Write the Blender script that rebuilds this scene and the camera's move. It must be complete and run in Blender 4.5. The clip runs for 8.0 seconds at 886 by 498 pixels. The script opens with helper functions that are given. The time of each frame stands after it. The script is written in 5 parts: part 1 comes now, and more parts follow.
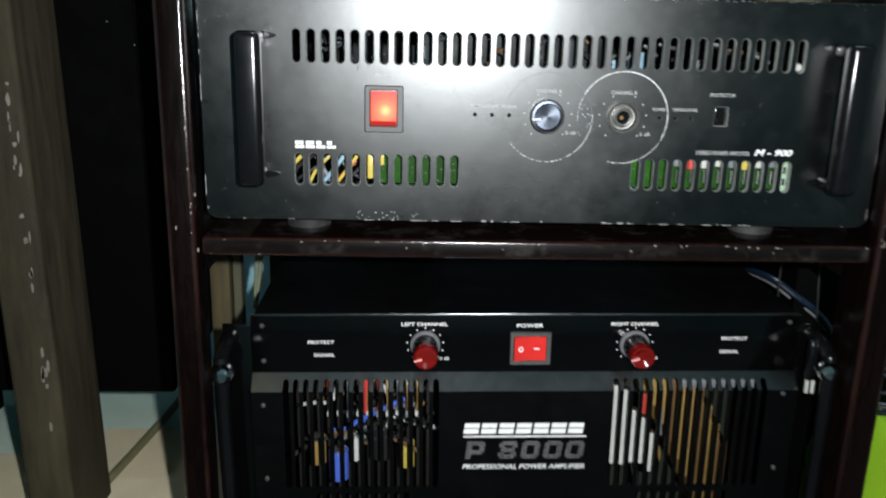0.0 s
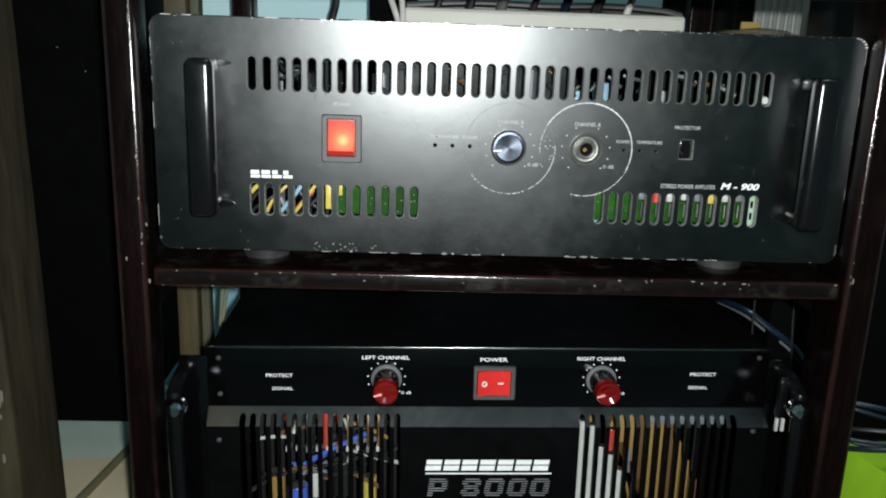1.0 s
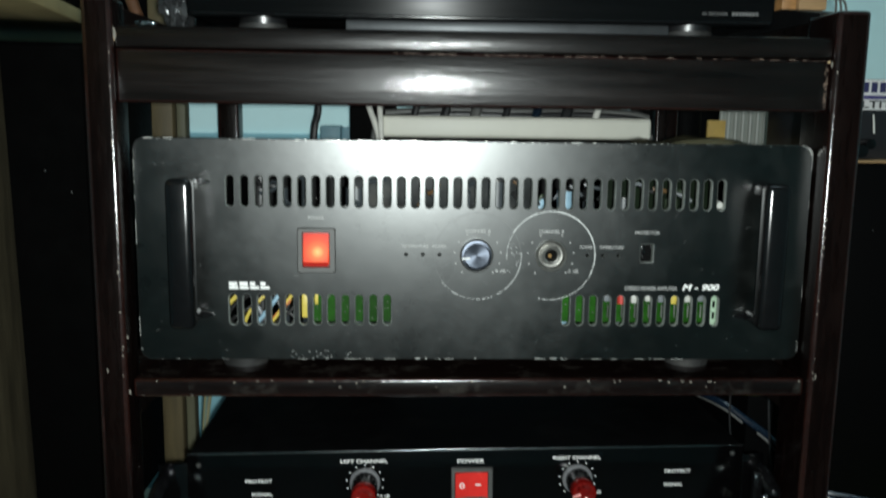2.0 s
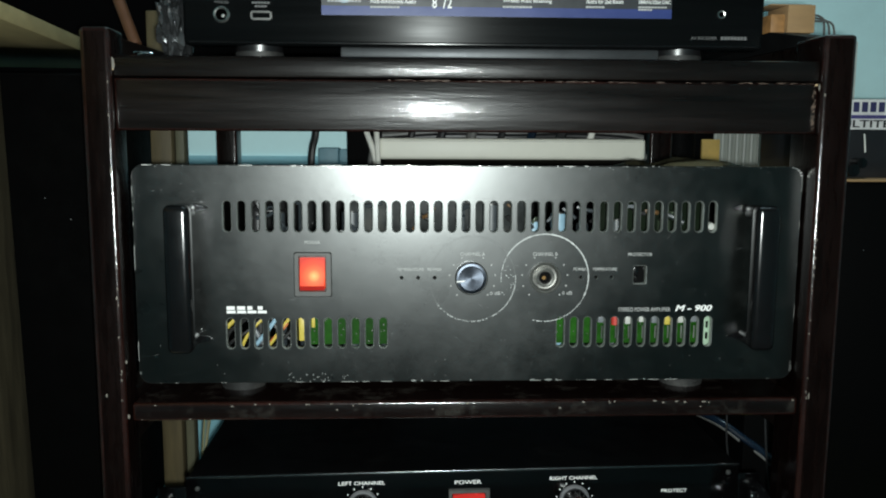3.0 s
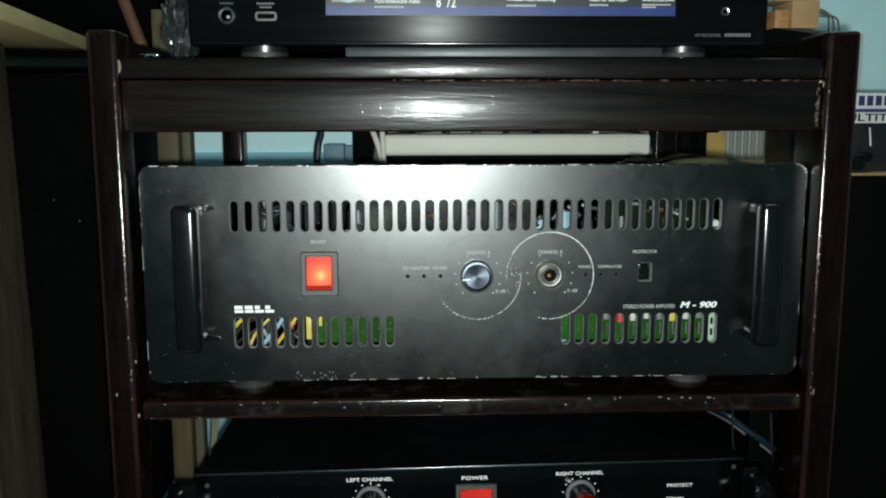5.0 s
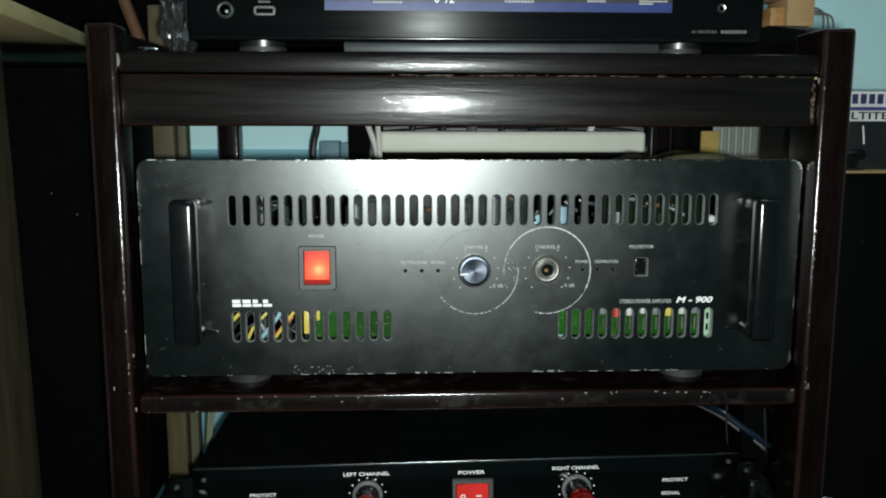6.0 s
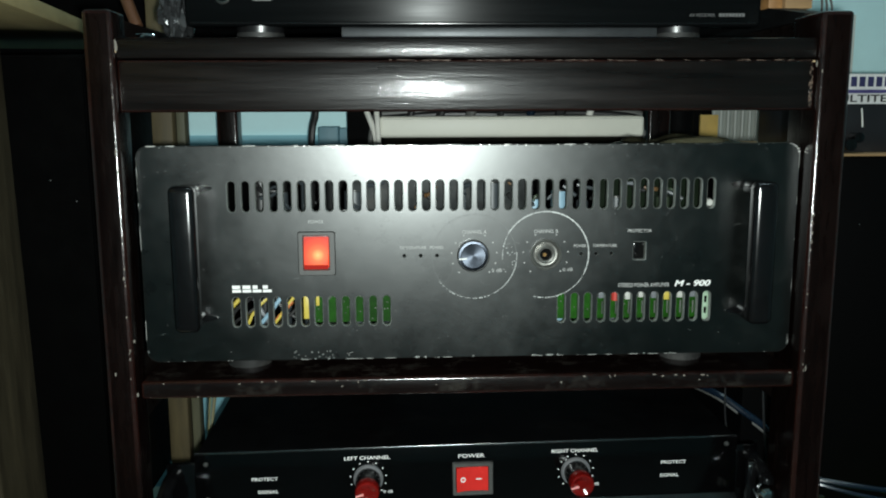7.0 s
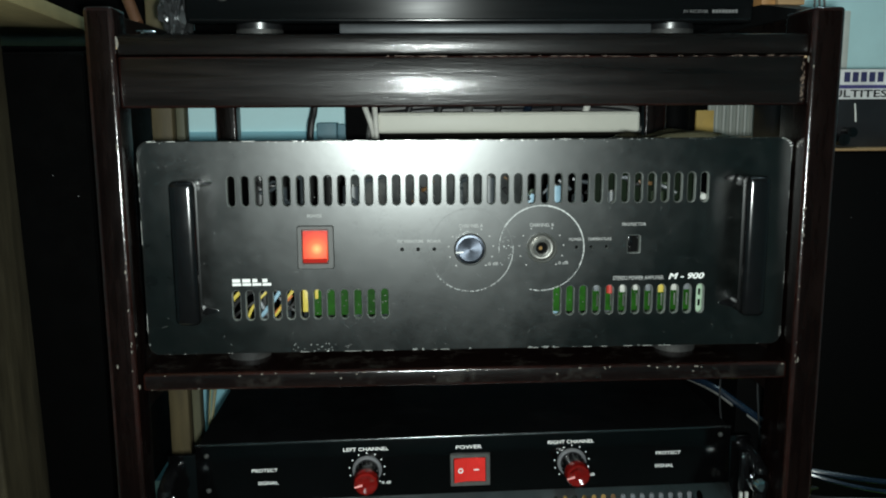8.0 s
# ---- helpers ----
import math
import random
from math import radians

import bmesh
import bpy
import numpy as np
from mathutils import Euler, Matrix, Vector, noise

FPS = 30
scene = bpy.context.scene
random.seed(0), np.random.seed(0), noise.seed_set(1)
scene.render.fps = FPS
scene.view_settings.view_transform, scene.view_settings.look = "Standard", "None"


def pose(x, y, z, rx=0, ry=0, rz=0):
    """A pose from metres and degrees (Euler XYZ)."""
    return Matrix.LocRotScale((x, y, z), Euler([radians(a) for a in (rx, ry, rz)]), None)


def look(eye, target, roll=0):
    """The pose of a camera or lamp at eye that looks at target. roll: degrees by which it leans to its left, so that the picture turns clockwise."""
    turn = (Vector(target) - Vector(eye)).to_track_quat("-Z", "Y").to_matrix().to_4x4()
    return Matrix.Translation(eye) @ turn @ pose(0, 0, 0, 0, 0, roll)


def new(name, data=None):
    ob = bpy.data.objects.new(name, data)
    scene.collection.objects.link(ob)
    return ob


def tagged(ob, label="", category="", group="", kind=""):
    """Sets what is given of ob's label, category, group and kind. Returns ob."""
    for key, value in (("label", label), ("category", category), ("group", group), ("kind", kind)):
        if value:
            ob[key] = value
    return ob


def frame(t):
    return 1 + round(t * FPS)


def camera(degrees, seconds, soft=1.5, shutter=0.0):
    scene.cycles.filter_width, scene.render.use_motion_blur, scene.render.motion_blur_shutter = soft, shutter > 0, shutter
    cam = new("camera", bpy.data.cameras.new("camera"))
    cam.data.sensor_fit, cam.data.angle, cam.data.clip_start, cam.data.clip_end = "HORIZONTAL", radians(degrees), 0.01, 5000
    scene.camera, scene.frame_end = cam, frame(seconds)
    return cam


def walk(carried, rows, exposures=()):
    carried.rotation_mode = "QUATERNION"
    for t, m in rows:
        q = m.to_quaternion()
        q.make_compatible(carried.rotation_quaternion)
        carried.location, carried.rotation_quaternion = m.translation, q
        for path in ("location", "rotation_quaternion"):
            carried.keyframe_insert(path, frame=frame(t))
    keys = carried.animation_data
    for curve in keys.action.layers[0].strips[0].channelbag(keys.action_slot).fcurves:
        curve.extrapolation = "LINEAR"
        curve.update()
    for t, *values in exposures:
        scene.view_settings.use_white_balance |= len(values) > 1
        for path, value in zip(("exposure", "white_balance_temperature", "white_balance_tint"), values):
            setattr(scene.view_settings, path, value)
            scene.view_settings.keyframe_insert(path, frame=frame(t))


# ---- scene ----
cam = camera(55.0, 8.0, soft=2.0, shutter=0.4)
PATH = [
    (0, (-0.094, -0.6, 0.901), (-0.021, 1.321, 0.351), 1.4),
    (0.3, (-0.098, -0.558, 0.896), (-0.021, 1.371, 0.376), 2.2),
    (0.5, (-0.091, -0.555, 0.892), (0.022, 1.379, 0.396), 2.5),
    (0.7, (-0.076, -0.571, 0.905), (0.036, 1.363, 0.403), 2.0),
    (1, (-0.069, -0.584, 0.907), (0.017, 1.349, 0.401), 2.0),
    (1.5, (-0.072, -0.592, 0.912), (0.076, 1.35, 0.457), 2.5),
    (1.7, (-0.074, -0.591, 0.921), (0.097, 1.355, 0.486), 2.1),
    (2, (-0.053, -0.603, 0.927), (0.04, 1.37, 0.616), 0.8),
    (2.2, (-0.058, -0.606, 0.927), (0.034, 1.375, 0.665), 0.4),
    (3.3, (-0.047, -0.61, 0.937), (0.041, 1.368, 0.658), 0.2),
    (3.5, (-0.051, -0.61, 0.939), (0.035, 1.368, 0.657), -0.3),
    (4, (-0.048, -0.613, 0.937), (0.032, 1.367, 0.667), -0.2),
    (4.5, (-0.047, -0.612, 0.94), (0.022, 1.365, 0.645), -0.2),
    (6, (-0.053, -0.615, 0.935), (0.042, 1.362, 0.642), 0.1),
    (6.5, (-0.048, -0.616, 0.934), (0.038, 1.356, 0.61), 0.0),
    (7, (-0.052, -0.617, 0.935), (0.042, 1.354, 0.608), -0.2),
    (7.5, (-0.052, -0.624, 0.933), (0.048, 1.345, 0.598), -0.1),
    (8, (-0.051, -0.626, 0.934), (0.045, 1.343, 0.6), -0.3),
]
walk(cam, [(t, look(eye, target, roll)) for t, eye, target, roll in PATH],
     [(0.0, 0.28, 6500, 21), (1.0, 0.12, 6500, 18), (1.5, 0.03, 6500, 15), (2.2, -0.18, 6500, 12), (8.0, -0.18, 6500, 10)])

# ---------------------------------------------------------------- light
world = bpy.data.worlds.new("night_room")
world.use_nodes = True
world.node_tree.nodes["Background"].inputs[0].default_value = (0.55, 0.75, 0.8, 1)
world.node_tree.nodes["Background"].inputs[1].default_value = 0.02
scene.world = world
# dim fill lamp added to lift the wall, an unseen tube high above
fill_light = bpy.data.lights.new("added_fill_light", "AREA")
fill_light.shape, fill_light.size, fill_light.size_y, fill_light.energy, fill_light.color = "RECTANGLE", 1.2, 0.05, 8.0, (0.70, 0.95, 1.0)
new("added_fill_light", fill_light).matrix_world = pose(0.35, 0.05, 2.535)
# the small lamp of the telephone that lights the dark room
flash = bpy.data.lights.new("phone_torch", "SPOT")
flash.energy, flash.color = 30.0, (0.90, 1.0, 0.965)
flash.shadow_soft_size, flash.spot_size, flash.spot_blend = 0.006, radians(126), 1.0
new("phone_torch", flash).matrix_world = look((-0.040, -0.63, 0.928), (-0.03, 0.0, 0.84))


# ---------------------------------------------------------------- materials
def rgb(c):
    return (c[0], c[1], c[2], 1.0)


def surface(name, color, rough=0.5, metal=0.0, vary=0.25, grain=60.0, bump=0.1, spec=0.5, coat=0.0, stretch=(1, 1, 1), dust=0.0, dust_color=(0.25, 0.23, 0.2), alpha=1.0, detail=0.0006, lumps=0.0, gloss=0.15, coat_rough=0.12):
    """A procedural surface: two scales of colour change, uneven gloss, fine relief, and dust."""
    m = bpy.data.materials.new(name)
    m.use_nodes = True
    nt = m.node_tree
    b = nt.nodes["Principled BSDF"]
    tc = nt.nodes.new("ShaderNodeTexCoord")
    mp = nt.nodes.new("ShaderNodeMapping")
    mp.inputs["Scale"].default_value = stretch
    nt.links.new(tc.outputs["Object"], mp.inputs["Vector"])
    fine = nt.nodes.new("ShaderNodeTexNoise")
    fine.inputs["Scale"].default_value, fine.inputs["Detail"].default_value, fine.inputs["Roughness"].default_value = grain, 8, 0.65
    large = nt.nodes.new("ShaderNodeTexNoise")
    large.inputs["Scale"].default_value, large.inputs["Detail"].default_value = grain / 9, 4
    for n in (fine, large):
        nt.links.new(mp.outputs["Vector"], n.inputs["Vector"])
    mix = nt.nodes.new("ShaderNodeMath")
    mix.operation = "MULTIPLY"
    nt.links.new(fine.outputs["Fac"], mix.inputs[0])
    nt.links.new(large.outputs["Fac"], mix.inputs[1])
    ramp = nt.nodes.new("ShaderNodeValToRGB")
    ramp.color_ramp.elements[0].position, ramp.color_ramp.elements[1].position = 0.1, 0.42
    ramp.color_ramp.elements[0].color = rgb([v * (1 - vary) for v in color])
    ramp.color_ramp.elements[1].color = rgb([min(1, v * (1 + vary)) for v in color])
    nt.links.new(mix.outputs[0], ramp.inputs["Fac"])
    out = ramp.outputs["Color"]
    rr = nt.nodes.new("ShaderNodeMapRange")
    rr.inputs["From Min"].default_value, rr.inputs["From Max"].default_value = 0.1, 0.42
    rr.inputs["To Min"].default_value, rr.inputs["To Max"].default_value = max(0.03, rough * (1 - gloss)), min(1, rough * (1 + gloss))
    nt.links.new(mix.outputs[0], rr.inputs["Value"])
    rough_out = rr.outputs["Result"]
    if dust:
        dn = nt.nodes.new("ShaderNodeTexNoise")
        dn.inputs["Scale"].default_value, dn.inputs["Detail"].default_value, dn.inputs["Roughness"].default_value = 34, 10, 0.75
        nt.links.new(tc.outputs["Object"], dn.inputs["Vector"])
        dr = nt.nodes.new("ShaderNodeMapRange")
        dr.inputs["From Min"].default_value, dr.inputs["From Max"].default_value, dr.inputs["To Max"].default_value = 0.52, 0.78, dust
        nt.links.new(dn.outputs["Fac"], dr.inputs["Value"])
        dm = nt.nodes.new("ShaderNodeMix")
        dm.data_type = "RGBA"
        dm.inputs["B"].default_value = rgb(dust_color)
        for a, z in ((dr.outputs["Result"], dm.inputs["Factor"]), (out, dm.inputs[6])):
            nt.links.new(a, z)
        dm.inputs[7].default_value = rgb(dust_color)
        out = dm.outputs[2]
    nt.links.new(out, b.inputs["Base Color"])
    nt.links.new(rough_out, b.inputs["Roughness"])
    b.inputs["Metallic"].default_value = metal
    b.inputs["Specular IOR Level"].default_value = spec
    b.inputs["Coat Weight"].default_value, b.inputs["Coat Roughness"].default_value = coat, coat_rough
    b.inputs["Alpha"].default_value = alpha
    if bump:
        bp = nt.nodes.new("ShaderNodeBump")
        bp.inputs["Strength"].default_value, bp.inputs["Distance"].default_value = bump, detail
        relief = fine.outputs["Fac"]
        if lumps:
            ln = nt.nodes.new("ShaderNodeTexNoise")
            ln.inputs["Scale"].default_value, ln.inputs["Detail"].default_value = lumps, 5
            nt.links.new(tc.outputs["Object"], ln.inputs["Vector"])
            both = nt.nodes.new("ShaderNodeMath")
            both.operation, both.inputs[1].default_value = "MULTIPLY_ADD", 0.35
            nt.links.new(fine.outputs["Fac"], both.inputs[0])
            nt.links.new(ln.outputs["Fac"], both.inputs[2])
            relief = both.outputs[0]
        nt.links.new(relief, bp.inputs["Height"])
        nt.links.new(bp.outputs["Normal"], b.inputs["Normal"])
        nt.links.new(bp.outputs["Normal"], b.inputs["Coat Normal"])
    return m


def powder_coat(name, color, rough, weak, strong, **more):
    """Old powder coat: a soft wide sheen with a tighter gloss over it, both without long tails."""
    m = surface(name, color, rough, **more)
    nt = m.node_tree
    b = nt.nodes["Principled BSDF"]
    base, ruff, bump = (b.inputs[k].links[0].from_socket for k in ("Base Color", "Roughness", "Normal"))
    total = nt.nodes.new("ShaderNodeBsdfDiffuse").outputs[0]
    nt.links.new(base, total.node.inputs["Color"])
    nt.links.new(bump, total.node.inputs["Normal"])
    for share, wide in ((strong, 1.0), (weak, 1.38)):
        g = nt.nodes.new("ShaderNodeBsdfAnisotropic")
        g.distribution = "BECKMANN"
        g.inputs["Color"].default_value = (share, share * 1.02, share * 1.01, 1)
        k = nt.nodes.new("ShaderNodeMath")
        k.operation, k.inputs[1].default_value = "MULTIPLY", wide
        nt.links.new(ruff, k.inputs[0])
        nt.links.new(k.outputs[0], g.inputs["Roughness"])
        nt.links.new(bump, g.inputs["Normal"])
        both = nt.nodes.new("ShaderNodeAddShader")
        nt.links.new(total, both.inputs[0])
        nt.links.new(g.outputs[0], both.inputs[1])
        total = both.outputs[0]
    nt.links.new(total, nt.nodes["Material Output"].inputs["Surface"])
    nt.nodes.remove(b)
    return m


def chipped(name, paint, metal_color, share):
    """Paint with bare metal showing through in ragged chips."""
    m = surface(name, paint, 0.45, vary=0.2, bump=0.2, grain=300)
    nt = m.node_tree
    b = nt.nodes["Principled BSDF"]
    tc = nt.nodes.new("ShaderNodeTexCoord")
    n = nt.nodes.new("ShaderNodeTexNoise")
    n.inputs["Scale"].default_value, n.inputs["Detail"].default_value = 75, 6
    nt.links.new(tc.outputs["Object"], n.inputs["Vector"])
    r = nt.nodes.new("ShaderNodeMapRange")
    r.inputs["From Min"].default_value, r.inputs["From Max"].default_value = share, share + 0.03
    nt.links.new(n.outputs["Fac"], r.inputs["Value"])
    old = b.inputs["Base Color"].links[0].from_socket
    mx = nt.nodes.new("ShaderNodeMix")
    mx.data_type = "RGBA"
    nt.links.new(r.outputs["Result"], mx.inputs["Factor"])
    nt.links.new(old, mx.inputs[6])
    mx.inputs[7].default_value = rgb(metal_color)
    nt.links.new(mx.outputs[2], b.inputs["Base Color"])
    return m


WOOD = surface("dark_varnished_wood", (0.0040, 0.0025, 0.0021), 0.33, vary=0.75, grain=110, bump=0.65, spec=0.27, coat=0.30, coat_rough=0.06, stretch=(0.09, 1, 1.5), dust=0.008, detail=0.0006, gloss=0.3)
WOOD_UP = surface("dark_varnished_wood_upright", (0.0034, 0.0016, 0.0013), 0.28, vary=0.7, grain=150, bump=0.4, spec=0.12, coat=0.0, stretch=(1.6, 1, 0.22), dust=0.006, detail=0.0004, gloss=0.3)
WOOD_EDGE = surface("rubbed_red_wood_edge", (0.011, 0.0036, 0.0027), 0.16, vary=0.8, grain=90, bump=0.5, spec=0.6, coat=0.3)
SHELF_WOOD = surface("dusty_dark_wood", (0.0045, 0.0022, 0.0019), 0.24, vary=0.5, grain=55, bump=0.3, coat=0.1, stretch=(0.3, 1, 3.0), dust=0.7, dust_color=(0.048, 0.044, 0.038), gloss=0.3)
BARE = surface("bare_wood_chip", (0.42, 0.3, 0.17), 0.7, grain=400)
CHIP = surface("chipped_varnish_white", (0.17, 0.155, 0.13), 0.6, vary=0.4, grain=400)
PAINT = powder_coat("black_powder_coat", (0.0026, 0.0030, 0.0028), 0.285, 0.041, 0.030, vary=0.6, grain=45, bump=0.2, dust=0.03, dust_color=(0.2, 0.21, 0.2), detail=0.0003, gloss=0.07)
PAINT_EDGE = chipped("black_coat_worn_edge", (0.012, 0.013, 0.0125), (0.55, 0.55, 0.52), 0.545)
SLOT_EDGE = surface("worn_slot_edge", (0.19, 0.20, 0.19), 0.35, metal=0.5, vary=0.5, grain=300)
METAL = surface("bare_aluminium", (0.62, 0.61, 0.58), 0.3, metal=1.0, vary=0.15, grain=300)
SPUN = surface("spun_aluminium", (0.060, 0.068, 0.084), 0.38, metal=1.0, vary=0.3, grain=120, bump=0.2, stretch=(1, 1, 1))
spin = SPUN.node_tree.nodes.new("ShaderNodeTangent")
spin.direction_type, spin.axis = "RADIAL", "Y"
SPUN.node_tree.links.new(spin.outputs["Tangent"], SPUN.node_tree.nodes["Principled BSDF"].inputs["Tangent"])
SPUN.node_tree.nodes["Principled BSDF"].inputs["Anisotropic"].default_value = 0.65
DULL = surface("dull_grey_metal", (0.12, 0.12, 0.115), 0.45, metal=0.7, vary=0.5, grain=150, dust=0.25)
CHROME = surface("chrome", (0.75, 0.76, 0.78), 0.12, metal=1.0, vary=0.08)
GLOSS = surface("glossy_black_plastic", (0.003, 0.003, 0.0033), 0.2, vary=0.3, grain=90, bump=0.05, spec=0.5)
PANEL = surface("gloss_black_panel", (0.0012, 0.0012, 0.0013), 0.14, vary=0.3, grain=60, bump=0.03, spec=0.4)
SATIN = surface("satin_dark_grey_coat", (0.24, 0.25, 0.255), 0.24, vary=0.1, grain=70, metal=1.0, bump=0.08)
SHEET = surface("black_sheet_metal", (0.0020, 0.0020, 0.0022), 0.45, vary=0.35, grain=50, bump=0.1, dust=0.012, spec=0.15)
GRILLE = surface("black_grille_coat", (0.0011, 0.0011, 0.0012), 0.36, vary=0.4, grain=60, bump=0.12, dust=0.006, spec=0.16)
RUBBER = surface("grey_black_rubber", (0.014, 0.014, 0.0135), 0.65, vary=0.4, grain=200, dust=0.16)
BEZEL = surface("charcoal_plastic_bezel", (0.055, 0.055, 0.052), 0.5, vary=0.25, grain=200, bump=0.15, dust=0.12)
RED = surface("red_switch_plastic", (0.55, 0.025, 0.02), 0.25, vary=0.15, grain=90, bump=0.02)
RED_CLEAR = surface("red_knob_plastic", (0.25, 0.008, 0.0055), 0.1, vary=0.35, grain=110, bump=0.03, coat=0.5)
RED_CLEAR.node_tree.nodes["Principled BSDF"].inputs["Transmission Weight"].default_value = 0.55
WHITE_INK = surface("white_print", (0.74, 0.74, 0.72), 0.6, vary=0.1, grain=400, bump=0)
DIM_INK = surface("dim_print", (0.10, 0.10, 0.10), 0.6, vary=0.3, grain=500, bump=0)
GREY_INK = surface("faded_print", (0.33, 0.33, 0.32), 0.6, vary=0.3, grain=500, bump=0)
SCRATCH = surface("scratched_through_paint", (0.40, 0.41, 0.40), 0.5, vary=0.5, grain=260)
WORN = surface("worn_grey_paint", (0.075, 0.078, 0.076), 0.5, vary=0.6, grain=260)
FAINT = surface("faint_scuff", (0.055, 0.057, 0.056), 0.5, vary=0.6, grain=260)
SLOT_WALL = surface("grey_slot_wall", (0.26, 0.28, 0.25), 0.42, metal=0.3, vary=0.5, grain=260)
BUSH = surface("dusty_grey_bush", (0.22, 0.217, 0.20), 0.38, metal=0.7, vary=0.45, grain=180, dust=0.2)
DARK = surface("dark_inside", (0.003, 0.003, 0.003), 0.8, vary=0.3, spec=0.05)
PCB = surface("green_circuit_board", (0.008, 0.052, 0.003), 0.5, vary=0.6, grain=110, bump=0.1, dust=0.06, dust_color=(0.14, 0.22, 0.10), spec=0.08)
CREAM = surface("cream_plastic", (0.66, 0.65, 0.57), 0.5, vary=0.06, grain=40, bump=0.03)
TEAL = surface("pale_teal_wall_paint", (0.60, 0.85, 0.87), 0.75, vary=0.08, grain=14, bump=0.3, detail=0.002)
TEAL_SHADE = surface("shadow_toned_teal_wall", (0.24, 0.50, 0.58), 0.7, vary=0.12, grain=14, bump=0.3, detail=0.002)
PLASTER = surface("ceiling_plaster", (0.7, 0.7, 0.68), 0.85, vary=0.06, grain=12)
FLOOR = surface("grey_floor_tile", (0.30, 0.29, 0.27), 0.45, vary=0.25, grain=9)
BOARD = surface("pale_plywood", (0.37, 0.30, 0.145), 0.6, vary=0.3, grain=40, bump=0.2, stretch=(3, 0.3, 1))
OLD_WOOD = surface("old_brown_timber", (0.042, 0.034, 0.019), 0.8, vary=0.75, grain=26, bump=0.6, stretch=(2.2, 2.2, 0.3), dust=0.12, dust_color=(0.12, 0.11, 0.08), spec=0.2, detail=0.002)
TAN = surface("tan_board", (0.72, 0.62, 0.42), 0.7, vary=0.15, grain=25, bump=0.1)
GREEN_PALE = surface("pale_green_paint", (0.60, 0.74, 0.63), 0.55, vary=0.1, grain=20)
CARTON = surface("brown_cardboard", (0.27, 0.165, 0.075), 0.8, vary=0.2, grain=60, stretch=(1, 1, 4))
LIME = surface("lime_green_plastic", (0.36, 0.68, 0.03), 0.35, vary=0.12, grain=20)
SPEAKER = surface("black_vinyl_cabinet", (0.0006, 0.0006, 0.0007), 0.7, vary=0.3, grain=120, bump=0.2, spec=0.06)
CABLE_BLACK = surface("black_cable", (0.012, 0.012, 0.013), 0.4, vary=0.2)
CABLE_BLUE = surface("blue_black_cable", (0.004, 0.010, 0.020), 0.25, vary=0.3)
CABLE_GREY = surface("grey_cable", (0.09, 0.09, 0.085), 0.5, vary=0.2)
CABLE_WHITE = surface("off_white_cable", (0.62, 0.61, 0.56), 0.5, vary=0.15)
CABLE_OLIVE = surface("olive_cable", (0.16, 0.15, 0.08), 0.5, vary=0.2)
TINT = {n: surface(n + "_insulation", c, 0.4, vary=0.15, grain=200, bump=0.02) for n, c in (
    ("yellow", (0.45, 0.35, 0.06)), ("red", (0.40, 0.04, 0.03)), ("blue", (0.05, 0.10, 0.42)), ("black", (0.012, 0.012, 0.012)), ("orange", (0.4, 0.13, 0.04)),
    ("white", (0.42, 0.42, 0.39)), ("grey", (0.13, 0.14, 0.15)), ("brown", (0.11, 0.06, 0.025)), ("green", (0.05, 0.2, 0.08)), ("ochre", (0.24, 0.15, 0.045)), ("paleblue", (0.2, 0.32, 0.40)), ("slate", (0.028, 0.034, 0.038)), ("moss", (0.040, 0.055, 0.034)))}


def glowing_rocker():
    m = bpy.data.materials.new("lit_red_rocker")
    m.use_nodes = True
    nt = m.node_tree
    b = nt.nodes["Principled BSDF"]
    b.inputs["Base Color"].default_value, b.inputs["Roughness"].default_value = (0.07, 0.004, 0.003, 1), 0.4
    tc = nt.nodes.new("ShaderNodeTexCoord")
    d = nt.nodes.new("ShaderNodeVectorMath")
    d.operation = "DISTANCE"
    d.inputs[1].default_value = GLOW_AT
    nt.links.new(tc.outputs["Object"], d.inputs[0])
    r = nt.nodes.new("ShaderNodeValToRGB")
    e = r.color_ramp.elements
    e[0].position, e[0].color = 0.03, (1.0, 0.85, 0.42, 1)
    e[1].position, e[1].color = 0.85, (0.72, 0.030, 0.008, 1)
    for place, col in ((0.13, (1.0, 0.55, 0.16, 1)), (0.30, (1.0, 0.20, 0.045, 1)), (0.55, (0.95, 0.085, 0.014, 1))):
        e.new(place).color = col
    s = nt.nodes.new("ShaderNodeMath")
    s.operation, s.inputs[1].default_value = "MULTIPLY", 62.0
    nt.links.new(d.outputs["Value"], s.inputs[0])
    nt.links.new(s.outputs[0], r.inputs["Fac"])
    nt.links.new(r.outputs["Color"], b.inputs["Emission Color"])
    b.inputs["Emission Strength"].default_value, b.inputs["Specular IOR Level"].default_value = 1.15, 0.15
    return m


# ---------------------------------------------------------------- mesh tools
def box(bm, x0, x1, y0, y1, z0, z1, bevel=0.0, seg=2):
    g = bmesh.ops.create_cube(bm, size=1.0)["verts"]
    for v in g:
        v.co = Vector((x0 + (v.co.x + 0.5) * (x1 - x0), y0 + (v.co.y + 0.5) * (y1 - y0), z0 + (v.co.z + 0.5) * (z1 - z0)))
    if bevel:
        edges = list({e for v in g for e in v.link_edges})
        bmesh.ops.bevel(bm, geom=edges, offset=bevel, segments=seg, profile=0.5, affect="EDGES")
    return bm


